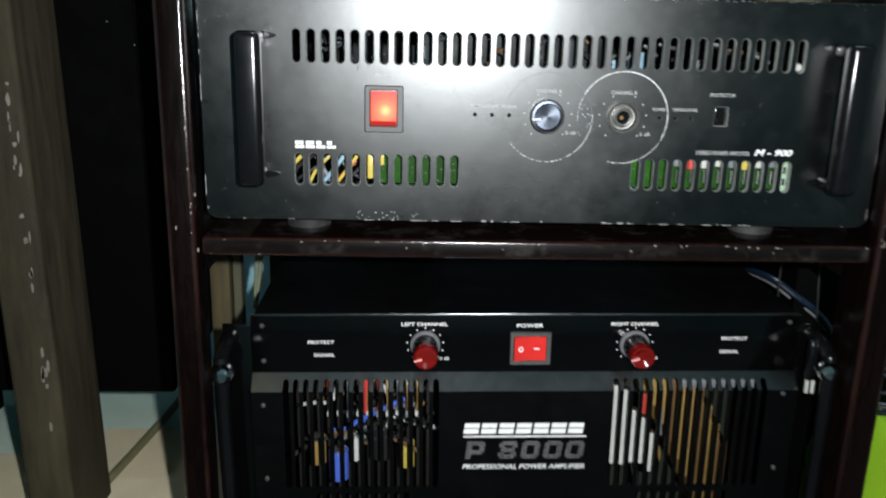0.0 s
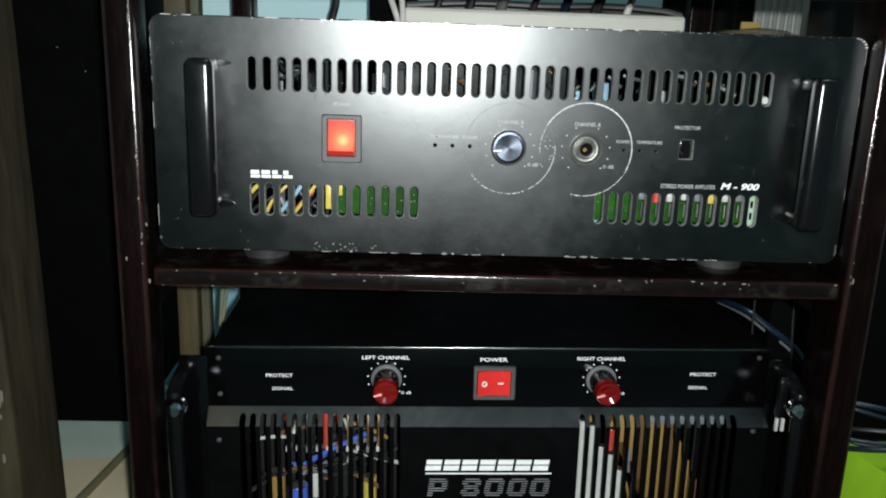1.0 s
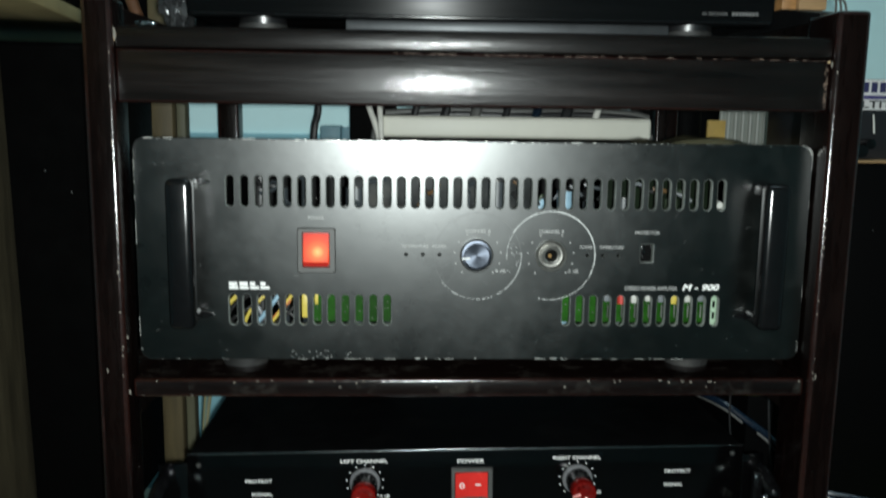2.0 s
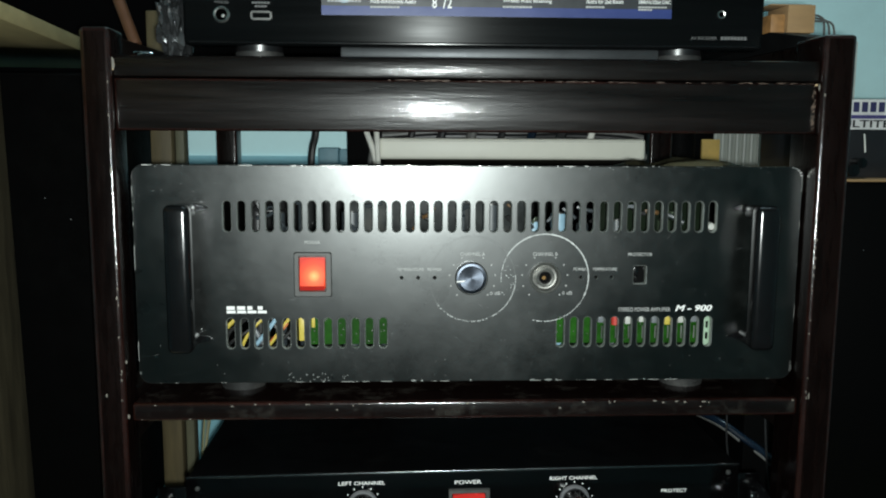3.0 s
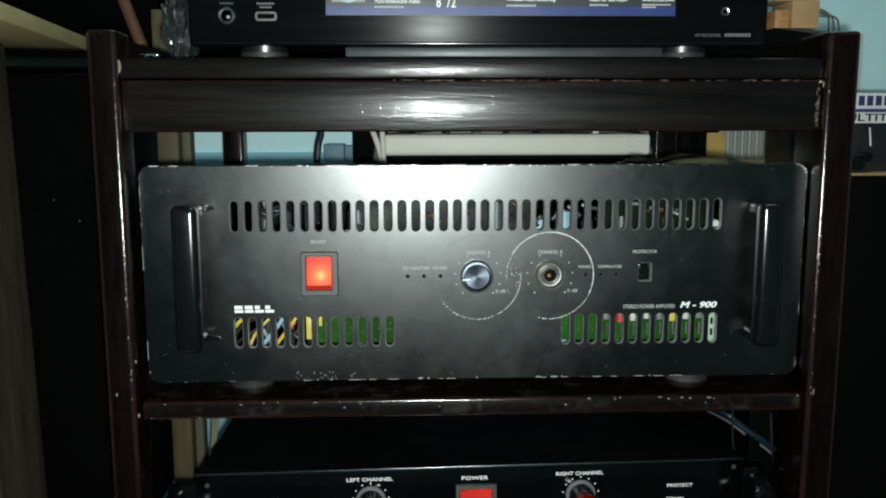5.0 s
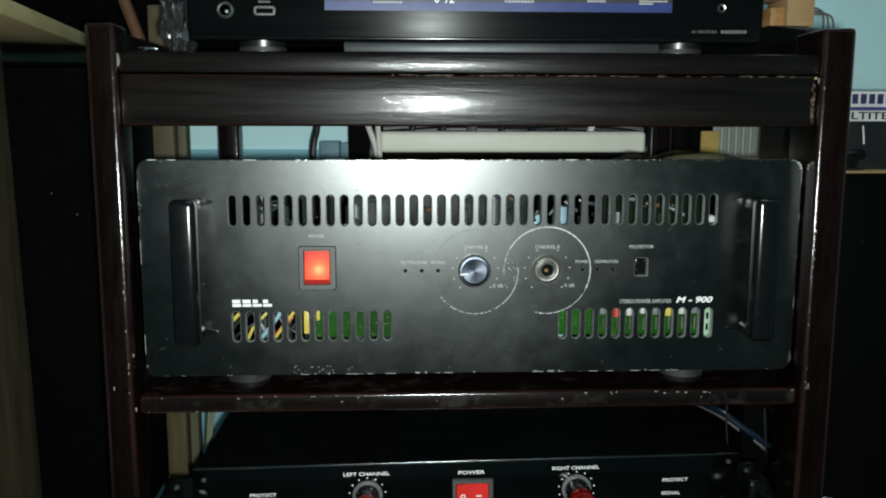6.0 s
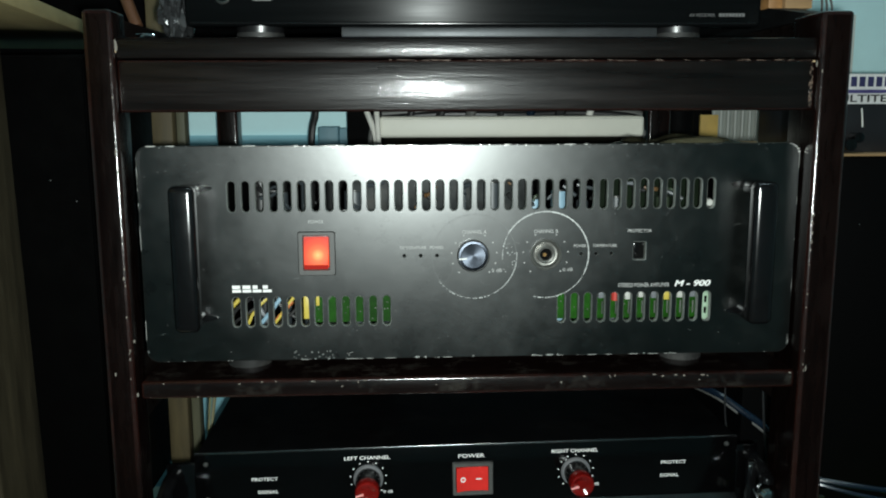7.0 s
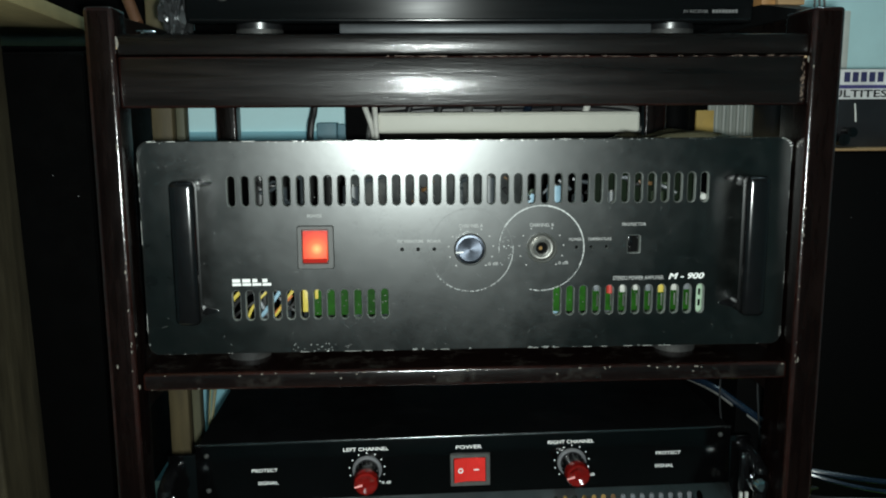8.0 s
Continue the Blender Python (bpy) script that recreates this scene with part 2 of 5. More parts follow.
def worn(bm):
    """Gives the rounded edges of a box the second material."""
    bm.normal_update()
    for f in bm.faces:
        f.material_index = 0 if max(abs(f.normal.x), abs(f.normal.y), abs(f.normal.z)) > 0.999 else 1
    return bm


def rod(bm, a, b, r, seg=20, r2=None, caps=True):
    a, b = Vector(a), Vector(b)
    m = Matrix.Translation((a + b) / 2) @ (b - a).to_track_quat("Z", "Y").to_matrix().to_4x4()
    bmesh.ops.create_cone(bm, cap_ends=caps, segments=seg, radius1=r, radius2=r if r2 is None else r2, depth=(b - a).length, matrix=m)
    return bm


def spline(pts, n=8):
    """Catmull-Rom points through pts."""
    p = [Vector(q) for q in pts]
    p = [2 * p[0] - p[1]] + p + [2 * p[-1] - p[-2]]
    out = []
    for i in range(1, len(p) - 2):
        for k in range(n):
            t = k / n
            out.append(0.5 * (2 * p[i] + (p[i + 1] - p[i - 1]) * t + (2 * p[i - 1] - 5 * p[i] + 4 * p[i + 1] - p[i + 2]) * t * t + (3 * p[i] - p[i - 1] - 3 * p[i + 1] + p[i + 2]) * t ** 3))
    return out + [p[-2]]


def tube(bm, pts, r, seg=8, flat=1.0):
    """A round bar along pts; flat squeezes it across x."""
    pts = [Vector(p) for p in pts]
    rings, up = [], None
    for i, p in enumerate(pts):
        d = (pts[min(i + 1, len(pts) - 1)] - pts[max(i - 1, 0)]).normalized()
        if up is None:
            up = d.orthogonal().normalized()
        up = (up - d * up.dot(d)).normalized()
        side = d.cross(up)
        ring = []
        for k in range(seg):
            o = (up * math.cos(2 * math.pi * k / seg) + side * math.sin(2 * math.pi * k / seg)) * r
            o.x *= flat
            ring.append(bm.verts.new(p + o))
        rings.append(ring)
    for a, b in zip(rings, rings[1:]):
        for k in range(seg):
            bm.faces.new((a[k], a[(k + 1) % seg], b[(k + 1) % seg], b[k]))
    bm.faces.new(rings[0][::-1])
    bm.faces.new(rings[-1])
    return bm


def lathe(bm, centre, profile, seg=32):
    """Turns (radius, depth) pairs about the y axis, depth towards +y."""
    c, rings = Vector(centre), []
    for r, d in profile:
        rings.append([bm.verts.new(c + Vector((r * math.cos(2 * math.pi * k / seg), d, r * math.sin(2 * math.pi * k / seg)))) for k in range(seg)] if r > 1e-6 else [bm.verts.new(c + Vector((0, d, 0)))])
    for a, b in zip(rings, rings[1:]):
        for k in range(seg):
            q = [a[k % len(a)], a[(k + 1) % len(a)], b[(k + 1) % len(b)], b[k % len(b)]]
            q = list(dict.fromkeys(q))
            if len(q) > 2:
                bm.faces.new(q)
    return bm


def round_rect(x0, x1, z0, z1, r, n=6):
    pts = []
    for cx, cz, a in ((x1 - r, z1 - r, 0), (x0 + r, z1 - r, 90), (x0 + r, z0 + r, 180), (x1 - r, z0 + r, 270)):
        pts += [(cx + r * math.cos(radians(a + 90 * k / n)), cz + r * math.sin(radians(a + 90 * k / n))) for k in range(n + 1)]
    return pts


def circle(cx, cz, r, n=24):
    return [(cx + r * math.cos(2 * math.pi * k / n), cz + r * math.sin(2 * math.pi * k / n)) for k in range(n)]


def sheet(bm, loops, levels, place=None, facing=(0, -1, 0)):
    """A plate with holes. loops: functions of a growth g that give the outline first, then the holes; levels: (y, growth, material) from the front to the back."""
    place = place or (lambda x, y, z: (x, y, z))
    rings = []
    for y, g, mi in levels:
        rings.append([[bm.verts.new(place(x, y, z)) for x, z in f(g if i else -g)] for i, f in enumerate(loops)])
    for (ya, ga, ma), ra, rb in zip(levels, rings, rings[1:]):
        for la, lb in zip(ra, rb):
            for k in range(len(la)):
                bm.faces.new((la[k], la[(k + 1) % len(la)], lb[(k + 1) % len(lb)], lb[k])).material_index = ma
    for ring in (rings[0], rings[-1]):
        edges = []
        for loop in ring:
            for k in range(len(loop)):
                e = bm.edges.get((loop[k], loop[(k + 1) % len(loop)])) or bm.edges.new((loop[k], loop[(k + 1) % len(loop)]))
                edges.append(e)
        bmesh.ops.triangle_fill(bm, use_beauty=True, use_dissolve=False, edges=edges, normal=facing)
    bmesh.ops.recalc_face_normals(bm, faces=bm.faces[:])
    return bm


def link(name, bm, mats, at=(0, 0, 0), smooth=35):
    bmesh.ops.recalc_face_normals(bm, faces=bm.faces[:])
    bmesh.ops.translate(bm, verts=bm.verts[:], vec=-Vector(at))
    if smooth:
        for f in bm.faces:
            f.smooth = True
        for e in bm.edges:
            if len(e.link_faces) != 2 or e.calc_face_angle(0) > radians(smooth):
                e.smooth = False
    me = bpy.data.meshes.new(name)
    bm.to_mesh(me)
    bm.free()
    for m in mats if isinstance(mats, (list, tuple)) else [mats]:
        me.materials.append(m)
    return new(name, me)


ORIGIN = {}


def thing(name, at, label, category, group="", kind=""):
    ob = new(name)
    ob.location, ob.empty_display_size = at, 0.02
    ORIGIN[ob] = Vector(at)
    return tagged(ob, label, category, group, kind)


def part(name, bm, mats, parent, label="", smooth=35):
    ob = link(name, bm, mats, ORIGIN[parent], smooth)
    ob.parent = parent
    ORIGIN[ob] = ORIGIN[parent]
    return tagged(ob, label)


def solid(name, bm, mats, at, label="", category="", group="", kind="", smooth=35):
    ob = link(name, bm, mats, at, smooth)
    ob.location = at
    ORIGIN[ob] = Vector(at)
    return tagged(ob, label, category, group, kind)


def lettering(name, words, x0, x1, z0, z1, y, mats, parent, shear=0.0, spacing=1.0, label="", bold=0.0):
    """Raised print that fills the box x0..x1, z0..z1 on the plane y."""
    cu = bpy.data.curves.new(name, "FONT")
    cu.body, cu.shear, cu.space_character, cu.extrude, cu.resolution_u, cu.offset = words, shear, spacing, 0.01, 3, bold
    tmp = new(name, cu)
    bpy.context.view_layer.update()
    me = bpy.data.meshes.new_from_object(tmp.evaluated_get(bpy.context.evaluated_depsgraph_get()))
    bpy.data.objects.remove(tmp)
    bpy.data.curves.remove(cu)
    co = np.empty(len(me.vertices) * 3)
    me.vertices.foreach_get("co", co)
    co = co.reshape(-1, 3)
    lo, hi = co.min(0), co.max(0)
    o = ORIGIN[parent]
    flat = np.empty_like(co)
    flat[:, 0] = x0 + (co[:, 0] - lo[0]) / (hi[0] - lo[0]) * (x1 - x0) - o.x
    flat[:, 1] = y - 0.0001 - (co[:, 2] - lo[2]) / (hi[2] - lo[2]) * 0.0002 - o.y
    flat[:, 2] = z0 + (co[:, 1] - lo[1]) / (hi[1] - lo[1]) * (z1 - z0) - o.z
    me.vertices.foreach_set("co", flat.ravel())
    me.materials.clear()
    me.materials.append(mats)
    ob = new(name, me)
    ob.parent = parent
    ORIGIN[ob] = o
    return tagged(ob, label)


def bars(name, x0, x1, z0, z1, y, n, mats, parent, lean=0.0, gap=0.18, label=""):
    """Print that is drawn as a row of plain bars."""
    bm, w = bmesh.new(), (x1 - x0) / n
    for k in range(n):
        a, b, h = x0 + k * w, x0 + (k + 1 - gap) * w, (z1 - z0) * lean
        v = [bm.verts.new(p) for p in ((a, y - 0.0003, z0), (b, y - 0.0003, z0), (b + h, y - 0.0003, z1), (a + h, y - 0.0003, z1))]
        bm.faces.new(v)
    g = bmesh.ops.extrude_face_region(bm, geom=bm.faces[:])["geom"]
    bmesh.ops.translate(bm, verts=[q for q in g if isinstance(q, bmesh.types.BMVert)], vec=(0, 0.00025, 0))
    return part(name, bm, mats, parent, label, smooth=0)


# ---------------------------------------------------------------- room
WALL_Y = 0.575
for name, dims, m in (
        ("wall_north", (-1.6, 1.6, WALL_Y, WALL_Y + 0.12, 0.899, 2.6), TEAL),
        ("wall_west", (-1.72, -1.6, -2.6, WALL_Y + 0.12, 0, 2.6), TEAL),
        ("wall_east", (1.6, 1.72, -2.6, WALL_Y + 0.12, 0, 2.6), TEAL),
        ("wall_south", (-1.72, 1.72, -2.72, -2.6, 0, 2.6), TEAL),
        ("ceiling", (-1.72, 1.72, -2.72, WALL_Y + 0.12, 2.6, 2.7), PLASTER),
        ("floor", (-1.72, 1.72, -2.72, WALL_Y + 0.12, -0.1, 0.0), FLOOR)):
    solid(name, box(bmesh.new(), *dims), m, (0, 0, 0), kind="structure", smooth=0)
# invented ceiling fixture that goes with the added fill lamp
fill_fixture = thing("added_fill_fixture", (0.35, 0.05, 2.6), "added white ceiling fixture with one tube, unseen, for the fill lamp", "lamp")
part("housing", box(bmesh.new(), -0.28, 0.98, 0.02, 0.08, 2.56, 2.5995, 0.003), PLASTER, fill_fixture)
part("tube", rod(bmesh.new(), (-0.25, 0.05, 2.547), (0.95, 0.05, 2.547), 0.011, 16), CREAM, fill_fixture)
# the amplifier's shadow on the wall is put into this darker teal
solid("shadow_toned_wall", box(bmesh.new(), -1.6, 1.6, WALL_Y - 0.006, WALL_Y + 0.12, 0, 0.899), TEAL_SHADE, (0, 0, 0), "lower part of the teal wall with the amplifier's shadow in its colour", "wall", kind="structure", smooth=0)

# ---------------------------------------------------------------- the dark wooden rack
LEFT, RIGHT, SIDE, FRONT, BACK = -0.2462, 0.2430, 0.2660, -0.018, 0.425
rack = thing("equipment_rack", (0, 0.2, 0), "dark red-brown varnished wooden equipment rack with chipped edges", "rack")
for x0, x1, y1 in ((-SIDE, LEFT, FRONT + 0.030), (RIGHT, SIDE, FRONT + 0.047)):
    part("post", worn(box(bmesh.new(), x0, x1, FRONT, y1, 0.0, 1.0015, 0.0030, 4)), [WOOD_UP, WOOD_EDGE], rack)
    part("post", worn(box(bmesh.new(), min(x0, x1) - 0.001, max(x0, x1) + 0.003, BACK - 0.03, BACK, 0.0, 0.9995, 0.0032, 4)), [WOOD_UP, WOOD_EDGE], rack)
    r0, r1 = (-SIDE + 0.003, LEFT - 0.002) if x0 < 0 else (0.2445, SIDE - 0.002)
    part("side_rail", box(bmesh.new(), r0, r1, y1, BACK - 0.03, 0.955, 0.9975, 0.002), WOOD, rack)
    for z in (0.722, 0.42):
        part("side_rail", box(bmesh.new(), r0, r1, y1, BACK - 0.03, z - 0.02, z + 0.02, 0.002), WOOD, rack)
part("front_rail", worn(box(bmesh.new(), LEFT, RIGHT, -0.012, 0.012, 0.9326, 0.9682, 0.0016)), [WOOD, WOOD_EDGE], rack)
part("top_board", box(bmesh.new(), LEFT, RIGHT, -0.0135, 0.40, 0.9690, 0.9832, 0.0018), WOOD, rack)
part("shelf_board", worn(box(bmesh.new(), -0.2440, 0.2425, -0.012, 0.40, 0.7255, 0.7390, 0.0022, 3)), [SHELF_WOOD, WOOD_EDGE], rack, "dusty wooden shelf board with chipped front edge")
part("shelf_board", box(bmesh.new(), LEFT, 0.2425, -0.0012, 0.40, 0.405, 0.42, 0.0016), SHELF_WOOD, rack)
part("back_rail", box(bmesh.new(), LEFT + 0.001, RIGHT - 0.001, BACK - 0.026, BACK - 0.006, 0.955, 0.9975, 0.002), WOOD, rack)


def flake(bm, x, y, z, w, h, rnd):
    """A ragged flat chip that faces the front."""
    n = 9
    ring = [bm.verts.new((x + w * math.cos(6.283 * k / n) * rnd.uniform(0.5, 1), y, z + h * math.sin(6.283 * k / n) * rnd.uniform(0.5, 1))) for k in range(n)]
    f = bm.faces.new(ring)
    g = bmesh.ops.extrude_face_region(bm, geom=[f])["geom"]
    bmesh.ops.translate(bm, verts=[q for q in g if isinstance(q, bmesh.types.BMVert)], vec=(0, 0.0004, 0))


rnd = random.Random(4)
bm = bmesh.new()
for sx, z, w, h in ((-1, 0.978, 0.0018, 0.005), (-1, 0.73, 0.001, 0.002), (-1, 0.747, 0.0008, 0.002), (1, 0.742, 0.0008, 0.003), (-1, 0.905, 0.0006, 0.004), (1, 0.965, 0.0010, 0.003), (-1, 0.77, 0.001, 0.0015)):
    flake(bm, (LEFT if sx < 0 else RIGHT) + sx * (-0.0005 if abs(w) > 0.0009 else rnd.uniform(0.002, 0.014)), FRONT - 0.0003 if w < 0.0009 else -0.0142, z, w, h, rnd)
for k in range(9):
    flake(bm, rnd.uniform(-0.24, 0.24), -0.0123, rnd.choice((0.7374, 0.7372, 0.727, 0.733)), rnd.uniform(0.0004, 0.0012), rnd.uniform(0.0003, 0.0009), rnd)
for k in range(30):
    flake(bm, rnd.choice((LEFT - 0.0022, RIGHT + 0.0022)) + rnd.uniform(-0.0006, 0.0006), FRONT - 0.0003, rnd.uniform(0.73, 0.97), rnd.uniform(0.0003, 0.0007), rnd.uniform(0.0006, 0.002), rnd)
for k in range(22):
    flake(bm, rnd.uniform(-0.2415, 0.24), -0.0123, 0.7372 + rnd.uniform(-0.0012, 0.0006), rnd.uniform(0.0005, 0.0022), rnd.uniform(0.0003, 0.0008), rnd)
tagged(part("varnish_chip", bm, CHIP, rack, "pale chips where the varnish is knocked off", smooth=0), kind="stuff")
bm = bmesh.new()
for x, z, w, h in ((-0.2455, 0.9765, 0.0012, 0.0048), (0.2405, 0.9668, 0.0014, 0.0010)):
    flake(bm, x, -0.0139, z, w, h, rnd)
rubbed = bmesh.new()
for k in range(70):
    flake(rubbed, rnd.uniform(-0.06, 0.24), -0.0122, 0.9680 + rnd.uniform(-0.0005, 0.0002), rnd.uniform(0.001, 0.005), rnd.uniform(0.00008, 0.00022), rnd)
for k in range(34):
    flake(rubbed, 0.2400 + rnd.uniform(-0.0012, 0.0012), -0.0123, rnd.uniform(0.936, 0.966), rnd.uniform(0.0002, 0.0006), rnd.uniform(0.0003, 0.0022), rnd)
tagged(part("rubbed_edge", rubbed, surface("rubbed_brown_varnish", (0.11, 0.075, 0.055), 0.6, vary=0.6, grain=300), rack, "rubbed brown edge of the front rail", smooth=0), kind="stuff")
tagged(part("bare_wood_chip", bm, BARE, rack, "raw wood at a broken corner", smooth=0), kind="stuff")

# ---------------------------------------------------------------- old stereo amplifier with slotted front
amp = thing("power_amplifier", (0, 0.17, 0.739), "old worn black slotted stereo amplifier with lit red switch", "amplifier")
Z0, Z1, HALF = 0.750, 0.909, 0.2415


def slot(cx, z0, z1, w=0.0056):
    return lambda g: round_rect(cx - w / 2 - g, cx + w / 2 + g, z0 - g, z1 + g, w / 2 + g - 1e-5, 4)


UPPER = [-0.1752 + k * 0.01004 for k in range(36)]
LOWER_L = [-0.1748 + k * 0.01003 for k in range(12)]
LOWER_R = [0.0660 + k * 0.01003 for k in range(12)]
holes = [slot(x, 0.8612, 0.8835) for x in UPPER] + [slot(x, 0.7757, 0.7982) for x in LOWER_L + LOWER_R]
holes += [lambda g, x=x: circle(x, 0.8278, 0.0013 + g * 0.3, 10) for x in (-0.051, -0.039, -0.027, 0.0803, 0.0915, 0.1030)]
holes += [lambda g: circle(0.0535, 0.828, 0.0095 + g, 28), lambda g: round_rect(0.1192 - g, 0.1282 + g, 0.8232 - g, 0.8362 + g, 0.0005 + g, 2)]
outline = lambda g: round_rect(-HALF - g, HALF + g, Z0 - g, Z1 + g, 0.0085, 8)
bm = sheet(bmesh.new(), [outline] + holes, [(0.0, 0.0006, 1), (0.0006, 0.0, 2), (0.004, 0.0, 0)])
for f in bm.faces:
    c = f.calc_center_median()
    if f.material_index == 1 and (abs(c.x) > HALF - 0.004 or c.z > Z1 - 0.004 or c.z < Z0 + 0.004):
        f.material_index = 3
face = part("faceplate", bm, [PAINT, SLOT_EDGE, SLOT_WALL, PAINT_EDGE], amp, "thick black aluminium front with chipped bright edges", smooth=25)

bm = bmesh.new()
rnd = random.Random(11)
for k in range(75):
    u = rnd.random()
    x = rnd.choice((rnd.uniform(-0.23, 0.225), rnd.uniform(-0.13, 0.05), rnd.uniform(0.02, 0.19)))
    flake(bm, x, -0.0002, Z1 - rnd.uniform(0.0002, 0.0012) - (0.0022 * rnd.random() if u > 0.8 else 0), rnd.uniform(0.0002, 0.0008) * (2.6 if u < 0.10 else 1), rnd.uniform(0.00015, 0.0005), rnd)
for x, w in ((0.0, 0.001), (-0.042, 0.0025), (-0.036, 0.001), (0.046, 0.0026), (0.058, 0.0036), (0.064, 0.001), (-0.118, 0.001), (-0.108, 0.0012), (0.13, 0.001), (0.15, 0.0008)):
    flake(bm, x, -0.0002, Z0 + 0.0008, w, 0.0009, rnd)
for k in range(26):
    flake(bm, rnd.uniform(-0.135, -0.09), -0.0002, Z0 + rnd.uniform(0.001, 0.007), rnd.uniform(0.0003, 0.0009), rnd.uniform(0.0003, 0.0007), rnd)
for z in (0.757, 0.760, 0.763):
    flake(bm, HALF - 0.0012, -0.0002, z, 0.0009, 0.002, rnd)
for k in range(5):
    flake(bm, HALF - 0.0085 + 0.0078 * math.sin(0.3 * k + 0.1), -0.0002, Z1 - 0.0085 + 0.0078 * math.cos(0.3 * k + 0.1), 0.0014, 0.0006, rnd)
flake(bm, -HALF + 0.0012, -0.0002, Z0 + 0.008, 0.0009, 0.0014, rnd)
tagged(part("paint_chip", bm, METAL, amp, "bare metal chips along the edges", smooth=0), kind="stuff")
bm = bmesh.new()
for k in range(150):
    flake(bm, rnd.gauss(0, 0.11) if k % 3 else rnd.uniform(-0.14, -0.06), -0.00015, rnd.uniform(Z0 + 0.004, Z1 - 0.004), rnd.uniform(0.0002, 0.0008), rnd.uniform(0.0002, 0.0007), rnd)
for x, z, w, h in ((-0.133, 0.858, 0.0010, 0.0022), (-0.126, 0.86, 0.0005, 0.003), (-0.094, 0.862, 0.002, 0.0007), (-0.13, 0.812, 0.0025, 0.0005)):
    flake(bm, x, -0.0002, z, w, h, rnd)
tagged(part("scuff_mark", bm, FAINT, amp, "small dull scuffs in the black paint", smooth=0), kind="stuff")


def ring_band(bm, cx, cz, r, a0, a1, w, rnd, skip=0.0, n=90):
    """Part of a thin worn ring, uneven in width, with gaps."""
    for k in range(n):
        if rnd.random() < skip:
            continue
        p, q = radians(a0 + (a1 - a0) * k / n), radians(a0 + (a1 - a0) * (k + 1) / n)
        wa = w * rnd.uniform(0.55, 1.0)
        v = [bm.verts.new((cx + rr * math.cos(t), -0.00025, cz + rr * math.sin(t))) for rr, t in ((r - wa / 2, p), (r - wa / 2, q), (r + wa / 2, q), (r + wa / 2, p))]
        bm.faces.new(v)


bm = bmesh.new()
ring_band(bm, 0.0535, 0.8275, 0.0322, -25, 150, 0.0011, rnd, 0.02)
ring_band(bm, 0.0535, 0.8275, 0.0320, 150, 185, 0.0007, rnd, 0.35)
ring_band(bm, 0.0535, 0.8275, 0.0324, -80, -25, 0.0006, rnd, 0.25)
ring_band(bm, 0.0535, 0.8275, 0.0324, -105, -80, 0.0008, rnd, 0.3, 20)
ring_band(bm, 0.0005, 0.827, 0.0316, -62, 5, 0.0006, rnd, 0.06, 60)
tagged(part("ring_scratch", bm, SCRATCH, amp, "pale circular wear mark round the empty control", smooth=0), kind="stuff")
bm = bmesh.new()
ring_band(bm, 0.0005, 0.827, 0.0312, 0, 360, 0.0005, rnd, 0.03, 150)
ring_band(bm, 0.0300, 0.8275, 0.0095, 60, 300, 0.0007, rnd, 0.5, 40)
tagged(part("ring_scratch", bm, WORN, amp, "faint circular wear mark round the metal knob", smooth=0), kind="stuff")
bm = bmesh.new()
for k in range(30):
    a = radians(rnd.uniform(215, 290))
    flake(bm, 0.0005 + 0.0318 * math.cos(a), -0.0002, 0.827 + 0.0318 * math.sin(a), rnd.uniform(0.0003, 0.0012), 0.0004, rnd)
for k in range(14):
    flake(bm, rnd.uniform(0.022, 0.032), -0.0002, rnd.uniform(0.812, 0.835), 0.0005, 0.0005, rnd)
tagged(part("scratch_mark", bm, SCRATCH, amp, smooth=0), kind="stuff")

bm = bmesh.new()
for k in range(70):
    x, z, l, t = rnd.uniform(-0.235, 0.235), rnd.uniform(Z0 + 0.003, Z1 - 0.003), rnd.uniform(0.001, 0.007), rnd.uniform(0, math.pi)
    d, n = Vector((math.cos(t), 0, math.sin(t))) * l, Vector((-math.sin(t), 0, math.cos(t))) * 0.00011
    if abs(x + 0.0006) < 0.014 and abs(z - 0.828) < 0.014 or 0.772 < z < 0.802 or 0.858 < z < 0.887 or abs(x - 0.0535) < 0.013 and abs(z - 0.828) < 0.013 or -0.131 < x < -0.098 and 0.811 < z < 0.850:
        continue
    c = Vector((x, -0.0002, z))
    bm.faces.new([bm.verts.new(p) for p in (c - d / 2, c + n, c + d / 2, c - n)])
tagged(part("scratch_mark", bm, WORN, amp, "hairline scratches in the black paint", smooth=0), kind="stuff")

# chassis behind the front
for d in ((-0.219, 0.219, 0.0045, 0.382, 0.8915, 0.8930), (-0.219, 0.219, 0.0045, 0.382, 0.7530, 0.7545), (-0.219, -0.2175, 0.0045, 0.382, 0.7545, 0.8915), (0.2175, 0.219, 0.0045, 0.382, 0.7545, 0.8915), (-0.2175, 0.2175, 0.3805, 0.382, 0.7545, 0.8915)):
    part("case_panel", box(bmesh.new(), *d), SHEET, amp, "black sheet-metal case panel", smooth=0)
for x in (-0.1725, 0.1685):
    for y in (0.034, 0.315):
        bm = rod(bmesh.new(), (x, y, 0.739), (x, y, 0.753), 0.0165, 28, 0.0185)
        part("rubber_foot", bm, RUBBER, amp, "dusty round rubber foot")

